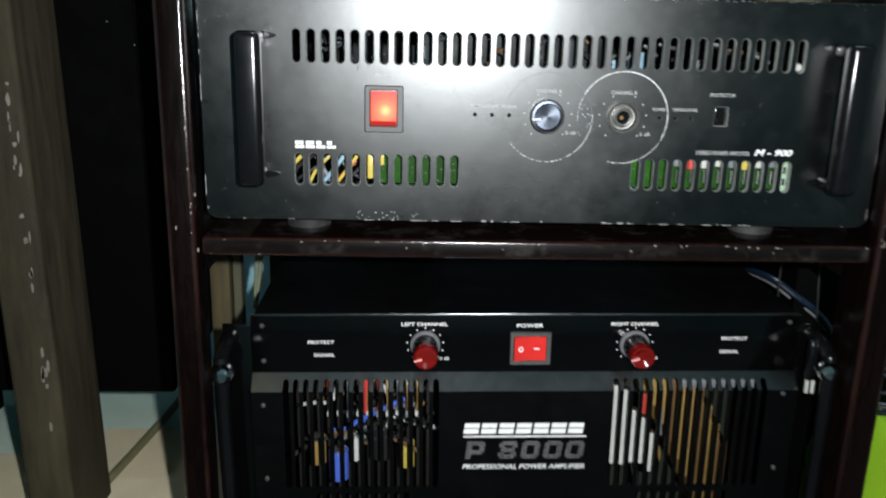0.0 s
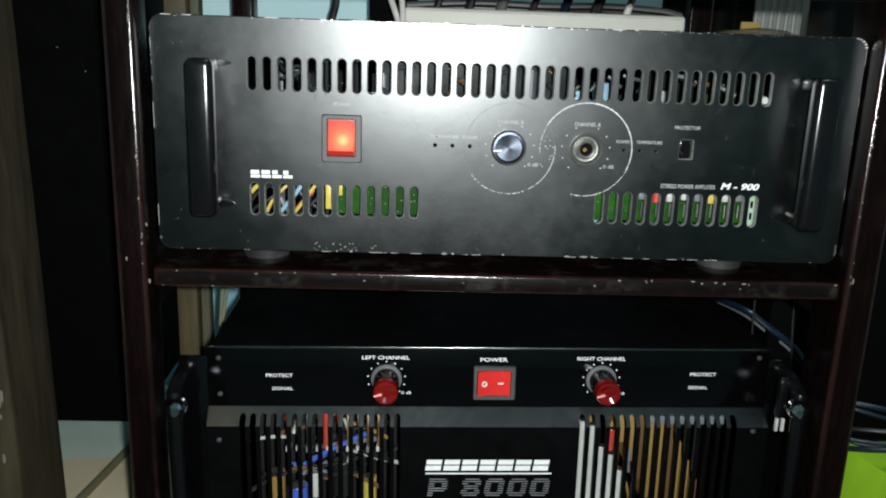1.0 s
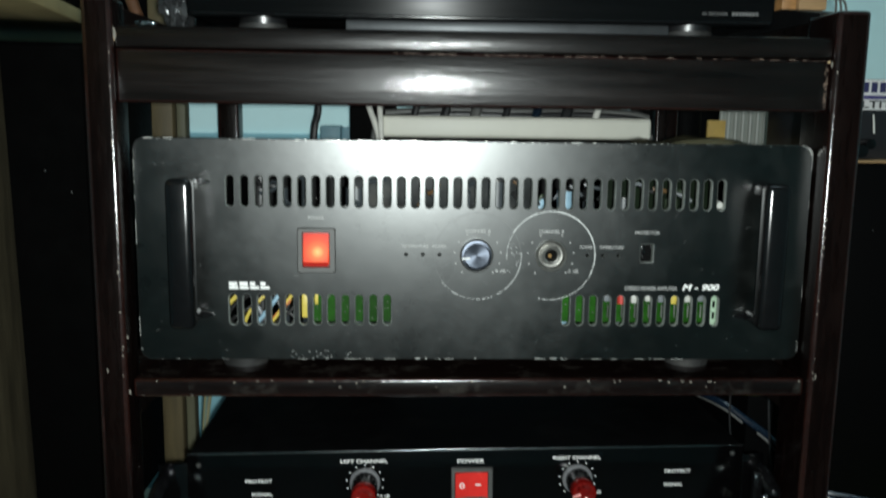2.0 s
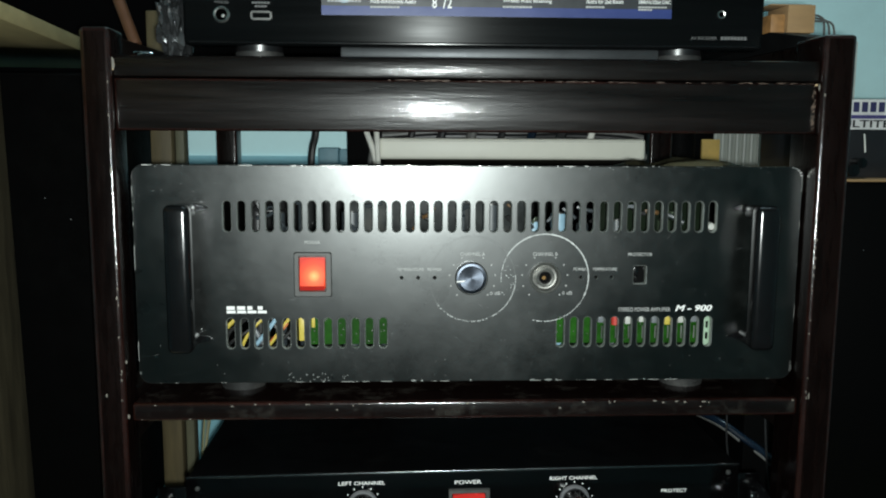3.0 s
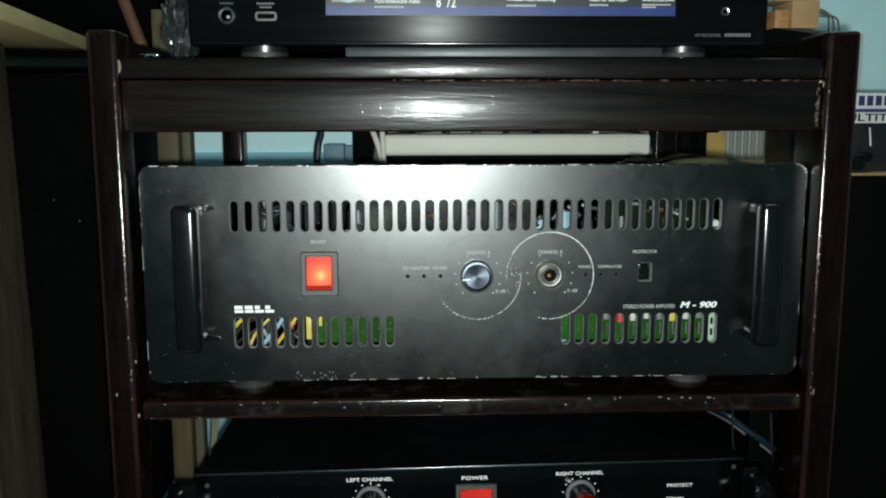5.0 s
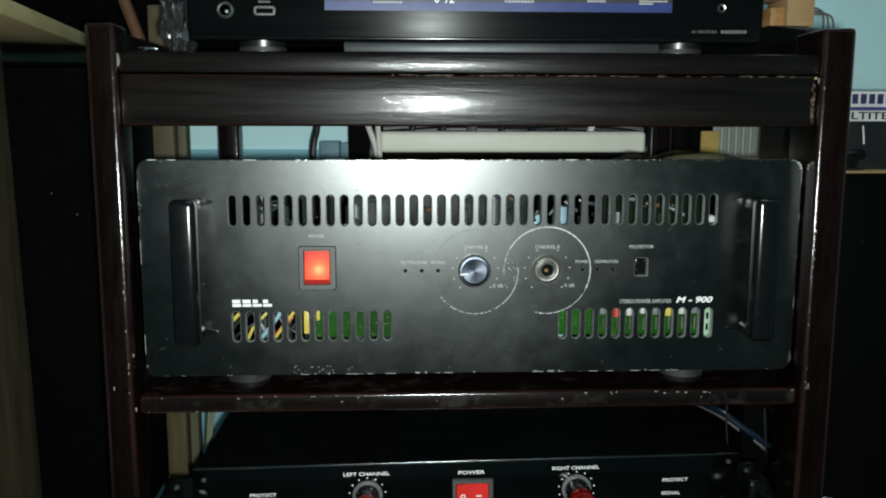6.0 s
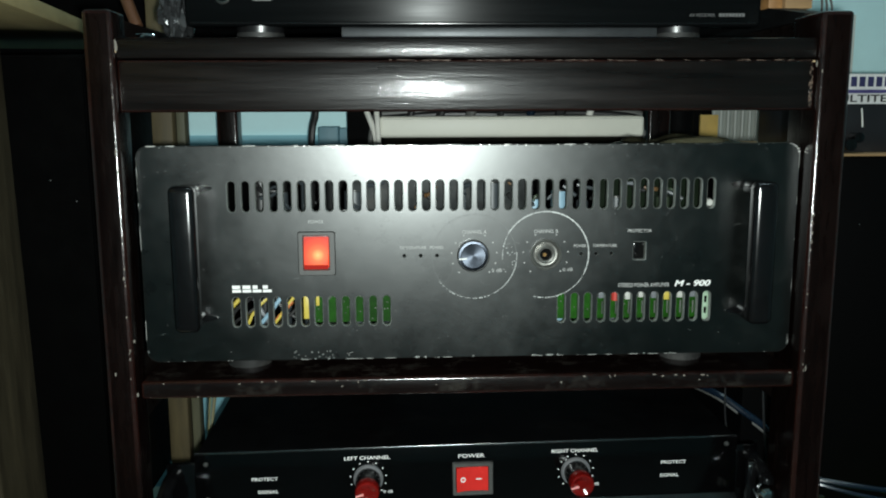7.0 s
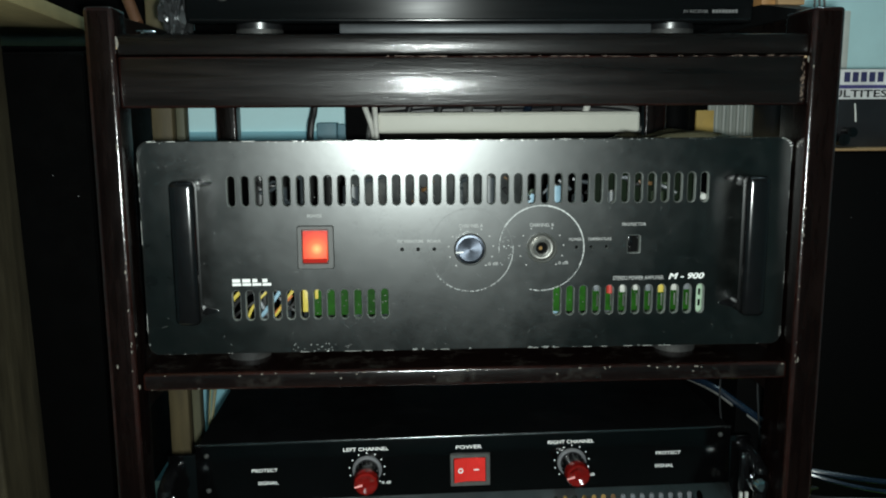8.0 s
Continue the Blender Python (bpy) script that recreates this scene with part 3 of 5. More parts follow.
# handles
for sx in (-1, 1):
    hx = -0.2040 if sx < 0 else 0.2062
    bm = box(bmesh.new(), hx - 0.0088, hx + 0.0088, -0.0300, -0.0160, 0.7790, 0.8825, 0.0046, 4)
    handle = part("handle", bm, GLOSS, amp, "glossy black carrying handle with square corners")
    for z0, z1 in ((0.8720, 0.8818), (0.7797, 0.7890)):
        part("handle_leg", box(bmesh.new(), hx - 0.0076, hx + 0.0076, -0.0190, -0.0001, z0, z1, 0.0030, 3), GLOSS, handle)
        # thin pointed foot plate that reaches towards the middle
        zc, bm = (z0 + z1) / 2 + (0.0020 if z0 > 0.83 else -0.0010), bmesh.new()
        rim = [(hx - sx * (0.0060 + 0.0100 * math.sin(math.pi * k / 12) ** 2), zc + 0.0030 * math.cos(math.pi * k / 12)) for k in range(13)]
        ring = [bm.verts.new((x, -0.0016, z)) for x, z in rim]
        g = bmesh.ops.extrude_face_region(bm, geom=[bm.faces.new(ring)])["geom"]
        bmesh.ops.translate(bm, verts=[q for q in g if isinstance(q, bmesh.types.BMVert)], vec=(0, 0.0015, 0))
        part("flange", bm, GLOSS, handle)

# power switch, controls and print of the front
GLOW_AT = Vector((-0.1138, -0.002, 0.8295)) - ORIGIN[amp]
ROCKER = glowing_rocker()
bm = sheet(bmesh.new(), [lambda g: round_rect(-0.1283 - g, -0.1012 + g, 0.8143 - g, 0.8468 + g, 0.0015, 4), lambda g: round_rect(-0.1243 - g, -0.1058 + g, 0.8188 - g, 0.8437 + g, 0.0004 + g, 2)], [(-0.0030, 0.0006, 0), (-0.0018, 0.0, 0), (-0.0002, 0.0, 0)])
switch = part("power_switch", bm, BEZEL, amp, "rocker switch glowing orange-red in a dusty charcoal frame")
bm = bmesh.new()
prof = [(-0.0022, 0.8200), (-0.0046, 0.8222), (-0.0034, 0.8310), (-0.0020, 0.8428), (0.0025, 0.8428), (0.0025, 0.8200)]
ra, rb = [[bm.verts.new((x, y, z)) for y, z in prof] for x in (-0.1240, -0.1061)]
for k in range(len(prof)):
    bm.faces.new((ra[k], ra[(k + 1) % 6], rb[(k + 1) % 6], rb[k]))
bm.faces.new(ra), bm.faces.new(rb[::-1])
bmesh.ops.bevel(bm, geom=bm.edges[:], offset=0.0004, segments=2, affect="EDGES")
part("rocker", bm, ROCKER, switch, "lit red translucent rocker")
part("rocker_lip", box(bmesh.new(), -0.1238, -0.1063, -0.0050, -0.0044, 0.8196, 0.8224), surface("deep_red_lip", (0.30, 0.010, 0.006), 0.7, spec=0.1), switch, "dark red lower lip")

bm = lathe(bmesh.new(), (-0.0006, 0, 0.8280), [(0.0, -0.0056), (0.0088, -0.0060), (0.0093, -0.0066), (0.0108, -0.0064), (0.0115, -0.0050), (0.0117, -0.001), (0.0117, -0.0002)], 40)
knob = part("level_knob", bm, SPUN, amp, "spun aluminium control knob with a white pointer")
part("knob_rim", lathe(bmesh.new(), (-0.0006, 0, 0.8280), [(0.0108, -0.0066), (0.0113, -0.0069), (0.0119, -0.0060), (0.0119, -0.0050)], 40), DULL, knob)
bm = box(bmesh.new(), -0.0114, -0.0056, -0.0070, -0.0062, 0.8262, 0.8272)
bmesh.ops.rotate(bm, verts=bm.verts[:], cent=(-0.0006, 0, 0.8280), matrix=Matrix.Rotation(radians(-4), 3, "Y"))
part("pointer", bm, WHITE_INK, knob, smooth=0)
bm = lathe(bmesh.new(), (0.0535, 0, 0.828), [(0.0113, -0.0002), (0.0116, -0.0030), (0.0106, -0.0038), (0.0096, -0.0030), (0.0088, 0.0010), (0.0072, 0.0012), (0.0068, -0.0030), (0.0060, -0.0034), (0.0046, -0.0028), (0.0044, 0.003)], 36)
part("bare_control_bush", bm, BUSH, amp, "grey bush of a control whose knob is missing")
part("bush_hole", rod(bmesh.new(), (0.0535, 0.0032, 0.828), (0.0535, 0.0018, 0.828), 0.0046, 24), DARK, amp)
bm = rod(bmesh.new(), (0.0528, 0.003, 0.8276), (0.0528, -0.0004, 0.8276), 0.0014, 12)
part("control_shaft", bm, surface("brass", (0.14, 0.085, 0.035), 0.45, metal=1.0), amp, "short brass shaft end")
for cx in (0.0005, 0.0535):
    bm = bmesh.new()
    for k in range(11):
        a = radians(228 - 27.6 * k)
        rod(bm, (cx + 0.0168 * math.cos(a), -0.0003, 0.8275 + 0.0168 * math.sin(a)), (cx + 0.0168 * math.cos(a), -0.0001, 0.8275 + 0.0168 * math.sin(a)), 0.0006, 8)
    tagged(part("scale_dots", bm, GREY_INK, amp, smooth=0), kind="stuff")
    lettering("print", "0 dB", cx + 0.0130, cx + 0.0205, 0.8150, 0.8174, 0, GREY_INK, amp)
    lettering("print", "CHANNEL " + ("A" if cx < 0.02 else "B"), cx - 0.0090, cx + 0.0090, 0.8438, 0.8464, 0, GREY_INK, amp, bold=0.01)
for words, x0, x1, z0, z1 in (("POWER", -0.1205, -0.1095, 0.8525, 0.8550), ("TEMPERATURE", -0.0545, -0.0350, 0.8328, 0.8350), ("POWER", -0.0322, -0.0220, 0.8328, 0.8350), ("POWER", 0.0745, 0.0838, 0.8328, 0.8350), ("TEMPERATURE", 0.0885, 0.1065, 0.8328, 0.8350), ("PROTECTOR", 0.1145, 0.1325, 0.8436, 0.8460), ("STEREO POWER AMPLIFIER", 0.1085, 0.1475, 0.8022, 0.8052)):
    lettering("print", words, x0, x1, z0, z1, 0, GREY_INK, amp, bold=0.008)
lettering("model_print", "M - 900", 0.1512, 0.1788, 0.8022, 0.8070, 0, WHITE_INK, amp, shear=0.25, bold=0.03, label="bold white italic model print")
# maker's mark as plain shapes
for k in range(4):
    x0 = -0.1772 + k * 0.0074
    bm = bmesh.new()
    box(bm, x0, x0 + 0.0064, -0.0004, -0.0001, 0.8020, 0.8040)
    box(bm, x0, x0 + (0.0058 if k < 2 else 0.0036), -0.0004, -0.0001, 0.8046, 0.8072)
    part("mark_block", bm, WHITE_INK, amp, "cream block of the maker's mark", smooth=0)
bm = box(bmesh.new(), 0.1185, 0.1290, 0.0042, 0.012, 0.8225, 0.8370)
part("slide_switch", bm, surface("deep_black", (0.0015, 0.0015, 0.0015), 0.8, spec=0.1), amp, smooth=0)
bm = box(bmesh.new(), 0.1195, 0.1225, 0.0005, 0.0042, 0.8285, 0.8355, 0.0003)
part("slide_button", bm, GLOSS, amp)
bm = bmesh.new()
box(bm, 0.1282, 0.1288, -0.0006, 0.0, 0.8230, 0.8362)
box(bm, 0.1200, 0.1282, -0.0006, 0.0, 0.8226, 0.8231)
part("slide_rim", bm, SLOT_EDGE, amp, smooth=0)
bm = bmesh.new()
for x in (-0.051, -0.039, -0.027, 0.0803, 0.0915, 0.1030):
    rod(bm, (x, 0.0015, 0.8278), (x, 0.006, 0.8278), 0.0013, 10)
tagged(part("indicator", bm, DARK, amp, smooth=0), kind="stuff")

# inside: boards, parts and wires that show through the slots
for x0, x1 in ((-0.1235, -0.0560), (0.0570, 0.1860)):
    board = part("circuit_board", box(bmesh.new(), x0, x1, 0.014, 0.0156, 0.7752, 0.8015), PCB, amp, "green circuit board behind the slots", smooth=0)
    bm = bmesh.new()
    for k in range(34):
        x, z = rnd.uniform(x0 + 0.003, x1 - 0.003), rnd.uniform(0.777, 0.7995)
        rod(bm, (x, 0.0132, z), (x, 0.0142, z), 0.0005, 6)
    tagged(part("solder_joint", bm, DULL, board, smooth=0), kind="stuff")
rnd = random.Random(21)
for k, c in enumerate(("grey", "red", "white", "white", "grey", "yellow", "white", "grey")):
    x = 0.0660 + (k + 3) * 0.01003 + 0.0024 + rnd.uniform(-0.0006, 0.0006)
    if c == "red":
        bm = rod(bmesh.new(), (x, 0.0085, 0.7905), (x, 0.0085, 0.7990), 0.0030, 14)
    else:
        bm = box(bmesh.new(), x - 0.0026, x + 0.0026, 0.0065, 0.0125, 0.7905 + rnd.uniform(0, 0.0025), 0.7990, 0.0006)
    piece = part("component", bm, TINT[c], amp, c + " electronic part")
    part("lead", rod(bmesh.new(), (x + 0.0008, 0.0085, 0.780), (x + 0.0008, 0.0085, 0.7895), 0.0006, 6), METAL, piece)
strip = part("terminal_strip", box(bmesh.new(), 0.1745, 0.1815, 0.0075, 0.0085, 0.766, 0.801, 0.0004), surface("pale_green_strip", (0.22, 0.31, 0.22), 0.5, dust=0.3), amp, "pale grey-green terminal strip")
for z in (0.7820, 0.7905):
    part("terminal_hole", box(bmesh.new(), 0.1772, 0.1790, 0.0071, 0.0074, z - 0.0025, z + 0.0025), DARK, strip, smooth=0)
part("terminal", lathe(bmesh.new(), (0.1778, 0.008, 0.8645), [(0.0, -0.002), (0.0024, -0.0018), (0.0030, 0.0), (0.0030, 0.004)], 16), TINT["white"], amp, "small white terminal")
for k, c in enumerate(("yellow", "black", "grey", "black", "yellow", "paleblue", "black", "yellow", "orange", "black", "grey", "black", "orange", "black", "grey")):
    x = -0.200 + 0.0049 * k
    j = [rnd.uniform(-0.004, 0.004) for _ in range(4)]
    if k % 4 == 2:
        x += 0.030
        pts = spline([(x + 0.016, 0.022, 0.760), (x + 0.010 + j[0], 0.017, 0.774), (x - 0.004 + j[1], 0.015, 0.787), (x - 0.012, 0.022, 0.806)], 4)
    else:
        pts = spline([(x, 0.020, 0.760), (x + 0.009 + j[0], 0.013, 0.772 + j[1]), (x + 0.022 + j[2], 0.011, 0.787), (x + 0.040, 0.016, 0.803 + j[3]), (x + 0.055, 0.03, 0.815)], 4)
    pts = [p for p in pts if p.x < -0.131]
    if len(pts) < 3:
        continue
    part("wire", tube(bmesh.new(), pts, rnd.uniform(0.0011, 0.0018), 8), TINT[c], amp, c + " insulated wire")
part("insulating_tape", box(bmesh.new(), -0.1268, -0.1225, 0.0095, 0.0105, 0.779, 0.798, 0.0003), TINT["yellow"], amp, "yellow tape strip")
part("insulating_tape", box(bmesh.new(), -0.1175, -0.1150, 0.0095, 0.0105, 0.789, 0.800, 0.0003), TINT["yellow"], amp)
part("inner_bracket", box(bmesh.new(), -0.092, 0.045, 0.030, 0.0315, 0.8560, 0.8905, 0.0005), surface("dusty_grey_steel", (0.020, 0.022, 0.022), 0.5, metal=0.3, vary=0.8, grain=140, dust=0.25, spec=0.1), amp, "dusty grey steel bracket")
for k in range(18):
    x = -0.165 + k * 0.0198 + rnd.uniform(-0.004, 0.004)
    y, h = rnd.uniform(0.03, 0.075), rnd.uniform(0.865, 0.888) if x < 0.09 else rnd.uniform(0.860, 0.868)
    c = rnd.choice(("slate", "moss", "moss")) if x > 0.06 else rnd.choice(("black", "slate", "black", "slate"))
    if 0.045 < x < 0.085:
        c = "paleblue"
    bm = rod(bmesh.new(), (x, y, 0.76), (x, y, h), rnd.uniform(0.004, 0.008), 16)
    can = part("capacitor", bm, TINT[c], amp)
    part("cap_top", rod(bmesh.new(), (x, y, h), (x, y, h + 0.0008), 0.0038, 14), DULL, can)
for k in range(34):
    x, z, y = rnd.uniform(-0.16, 0.16), rnd.uniform(0.862, 0.884), rnd.uniform(0.012, 0.026)
    d = Vector((rnd.uniform(-0.007, 0.007), rnd.uniform(-0.003, 0.003), rnd.uniform(-0.004, 0.004)))
    c = rnd.choice(("slate", "black", "slate", "grey", "moss", "slate", "brown"))
    part("wire", tube(bmesh.new(), spline([Vector((x, y, z)) - d, (x, y + 0.001, z + rnd.uniform(-0.002, 0.002)), Vector((x, y, z)) + d], 3), rnd.uniform(0.0008, 0.0019), 7), TINT[c], amp)
part("heat_sink", box(bmesh.new(), 0.10, 0.185, 0.05, 0.055, 0.76, 0.8905), surface("dusty_green_board", (0.0035, 0.007, 0.003), 0.6, vary=0.6, dust=0.08, dust_color=(0.1, 0.12, 0.09), spec=0.05), amp, smooth=0)

# ---------------------------------------------------------------- lower power amplifier
low = thing("power_amplifier", (0.004, 0.04, 0.42), "newer gloss-black rack power amplifier with red knobs and slotted grille", "amplifier")
PX0, PX1, PY, PZ0, PZ1, GY, GZ = -0.2195, 0.2240, 0.038, 0.6152, 0.6650, 0.027, 0.6030
box_top = box(bmesh.new(), -0.2165, 0.2215, 0.0400, 0.385, 0.6640, 0.6655)
part("top_cover", box_top, SHEET, low, "black sheet-metal top cover", smooth=0)
for d in ((-0.2165, -0.2150, 0.045, 0.385, 0.432, 0.664), (0.2200, 0.2215, 0.045, 0.385, 0.432, 0.664), (-0.215, 0.22, 0.3835, 0.385, 0.432, 0.664), (-0.215, 0.22, 0.045, 0.3835, 0.432, 0.4335)):
    part("case_panel", box(bmesh.new(), *d), SHEET, low, smooth=0)
part("control_panel", box(bmesh.new(), PX0, PX1, PY, PY + 0.004, PZ0, PZ1, 0.0008, 2), PANEL, low, "mirror-gloss black control panel")
part("panel_lip", box(bmesh.new(), PX0, PX1, PY - 0.0006, PY + 0.0015, PZ1 - 0.0012, PZ1 + 0.0006, 0.0004), SATIN, low)


def comb(x0, x1, z0, z1, centres, w, tip, down):
    """An outline with round-ended notches cut in from its lower or upper edge."""
    pts = []
    if down:
        pts += [(x0, z1), (x0, z0)]
        for c in centres:
            pts.append((c - w / 2, z0))
            pts += [(c - w / 2 * math.cos(math.pi * k / 6), tip + w / 2 * math.sin(math.pi * k / 6)) for k in range(7)]
            pts.append((c + w / 2, z0))
        pts += [(x1, z0), (x1, z1)]
    else:
        pts += [(x1, z0), (x1, z1)]
        for c in reversed(centres):
            pts.append((c + w / 2, z1))
            pts += [(c + w / 2 * math.cos(math.pi * k / 6), tip - w / 2 * math.sin(math.pi * k / 6)) for k in range(7)]
            pts.append((c - w / 2, z1))
        pts += [(x0, z1), (x0, z0)]
    return pts


SL = [-0.1925 + k * 0.00806 for k in range(16)]
SR = [0.0752 + k * 0.00809 for k in range(16)]
GX0, GX1 = -0.2200, 0.2240
slope = lambda x, y, z: (x, PY + (GY - PY) * (1 - (z - GZ) / (PZ0 - GZ)) + y, z)
bm = sheet(bmesh.new(), [lambda g: comb(GX0, GX1, GZ, PZ0, SL + SR, 0.0048, 0.6085, True)], [(0.0, 0, 0), (0.0015, 0, 0)], slope)
part("bevel_strip", bm, SATIN, low, "satin grey sloping strip", smooth=20)
row = [lambda g, c=c: round_rect(c - 0.0022 - g, c + 0.0022 + g, 0.4790, 0.5110, 0.0021, 3) for c in SL[3:13] + SR[3:13]]
bm = sheet(bmesh.new(), [lambda g: comb(GX0, GX1, 0.430, GZ, SL + SR, 0.0048, 0.5180, False)] + row, [(GY, 0, 0), (GY + 0.0015, 0, 0)])
part("grille", bm, GRILLE, low, "black slotted front grille", smooth=20)
for sx, x0, x1 in ((-1, -0.2432, GX0 - 0.0005), (1, GX1 + 0.0003, 0.2432)):
    part("rack_ear", box(bmesh.new(), x0, x1, PY + 0.004, PY + 0.008, 0.432, 0.655, 0.0008), PANEL, low)
    hx = sx * 0.2375
    pts = spline([(hx, 0.044, 0.645), (hx, 0.030, 0.645), (hx + sx * 0.001, 0.016, 0.638), (hx + sx * 0.001, 0.010, 0.622), (hx, 0.010, 0.48), (hx, 0.016, 0.462), (hx, 0.044, 0.455)], 5)
    h = part("handle", tube(bmesh.new(), pts, 0.0058, 12), GLOSS, low, "glossy black front handle")
    bm = lathe(bmesh.new(), (hx, 0.006, 0.628), [(0.0, -0.0060), (0.0048, -0.0050), (0.0080, -0.0014), (0.0088, 0.002), (0.0088, 0.006)], 24)
    part("bolt", bm, CHROME, h, "round shiny bolt head")
for x, z in ((-0.2105, 0.5915), (0.2120, 0.600), (-0.2105, 0.6555), (-0.2105, 0.6255), (0.2150, 0.6580), (-0.2105, 0.525), (0.2120, 0.532)):
    y = PY if z > 0.61 else GY
    part("screw", lathe(bmesh.new(), (x, y, z), [(0.0, -0.0016), (0.0012, -0.0014), (0.0021, -0.0002), (0.0021, 0.0)], 14), DULL, low)


def low_knob(cx, cz, turn):
    bm = lathe(bmesh.new(), (cx, PY, cz), [(0.0, -0.003), (0.0105, -0.0030), (0.0120, -0.0016), (0.0122, 0.0)], 32)
    k = part("control_knob", bm, surface("grey_dial_skirt", (0.13, 0.13, 0.135), 0.4, vary=0.2), low, "grey-skirted control knob with clear red cap")
    prof = [(0.0102, -0.003), (0.0100, -0.0190), (0.0096, -0.0195)]
    part("knob_body", lathe(bmesh.new(), (cx, PY, cz), prof, 28), GLOSS, k)
    bm = lathe(bmesh.new(), (cx, PY, cz), [(0.0, -0.0196), (0.0098, -0.0194), (0.0099, -0.0262), (0.0092, -0.0280), (0.0078, -0.0283), (0.0040, -0.0262), (0.0, -0.0268)], 12)
    cap = part("knob_cap", bm, RED_CLEAR, k, "ruby-red cap")
    bm = bmesh.new()
    box(bm, cx - 0.0092, cx - 0.0030, PY - 0.0286, PY - 0.0270, cz - 0.0006, cz + 0.0006)
    bmesh.ops.rotate(bm, verts=bm.verts[:], cent=(cx, 0, cz), matrix=Matrix.Rotation(radians(turn), 3, "Y"))
    part("dial_marks", bm, surface("pink_pointer", (0.8, 0.35, 0.33), 0.4), k, smooth=0)
    bm = bmesh.new()
    for i in range(11):
        a = radians(225 - 27 * i)
        rod(bm, (cx + 0.0146 * math.cos(a), PY - 0.0004, cz + 0.0146 * math.sin(a)), (cx + 0.0146 * math.cos(a), PY - 0.0001, cz + 0.0146 * math.sin(a)), 0.0006, 8)
    tagged(part("scale_dots", bm, WHITE_INK, low, smooth=0), kind="stuff")
    lettering("print", "0 dB", cx + 0.0118, cx + 0.0195, cz - 0.0128, cz - 0.0105, PY, WHITE_INK, low)


low_knob(-0.0805, 0.6388, -14)
low_knob(0.0895, 0.6388, -14)
for words, x0, x1, z0, z1 in (("LEFT CHANNEL", -0.0995, -0.0625, 0.6552, 0.6582), ("RIGHT CHANNEL", 0.0695, 0.1080, 0.6552, 0.6582), ("POWER", -0.0070, 0.0145, 0.6538, 0.6570), ("PROTECT", -0.1745, -0.1535, 0.6400, 0.6428), ("SIGNAL", -0.1700, -0.1535, 0.6290, 0.6318), ("PROTECT", 0.1605, 0.1815, 0.6425, 0.6453), ("SIGNAL", 0.1600, 0.1755, 0.6312, 0.6340)):
    lettering("print", words, x0, x1, z0, z1, PY, WHITE_INK, low, bold=0.012)
bm = sheet(bmesh.new(), [lambda g: round_rect(-0.0120 - g, 0.0212 + g, 0.6220 - g, 0.6500 + g, 0.0008, 3), lambda g: round_rect(-0.0090 - g, 0.0172 + g, 0.6258 - g, 0.6465 + g, 0.0003 + g, 2)], [(PY - 0.0026, 0.0005, 0), (PY - 0.0015, 0.0, 0), (PY - 0.0001, 0.0, 0)])
sw = part("power_switch", bm, BEZEL, low, "red rocker switch in a charcoal frame")
bm = bmesh.new()
prof = [(-0.0088, -0.0048), (-0.0040, -0.0030), (0.0020, -0.0018), (0.0110, -0.0020), (0.0170, -0.0026), (0.0170, 0.003), (-0.0088, 0.003)]
ra, rb = [[bm.verts.new((x, PY + y, z)) for x, y in prof] for z in (0.6260, 0.6463)]
for k in range(len(prof)):
    bm.faces.new((ra[k], ra[(k + 1) % 7], rb[(k + 1) % 7], rb[k]))
bm.faces.new(ra), bm.faces.new(rb[::-1])
part("rocker", bm, RED, sw, "bright red rocker with white signs", smooth=0)
bm = sheet(bmesh.new(), [lambda g: circle(-0.0035, 0.6362, 0.0021 + g, 20), lambda g: circle(-0.0035, 0.6362, 0.0013 - g, 20)], [(PY - 0.0040, 0, 0), (PY - 0.0020, 0, 0)])
box(bm, 0.0072, 0.0118, PY - 0.0026, PY - 0.0016, 0.6357, 0.6366)
part("sign", bm, WHITE_INK, sw, smooth=0)

# print on the grille; maker's mark as plain blocks
w = 0.1000 / 7
for k in range(7):
    bm = bmesh.new()
    x0 = -0.0485 + k * w
    box(bm, x0, x0 + 0.86 * w, GY - 0.0005, GY - 0.0001, 0.5706, 0.5746)
    box(bm, x0, x0 + 0.86 * w, GY - 0.0005, GY - 0.0001, 0.5653, 0.5695)
    for v in bm.verts:
        v.co.x += (v.co.z - 0.57) * 0.15
    part("mark_block", bm, WHITE_INK, low, "white block of the maker's mark", smooth=0)
bm = box(bmesh.new(), -0.0490, 0.0520, GY - 0.0005, GY - 0.0001, 0.5620, 0.5632)
part("print_line", bm, WHITE_INK, low, smooth=0)
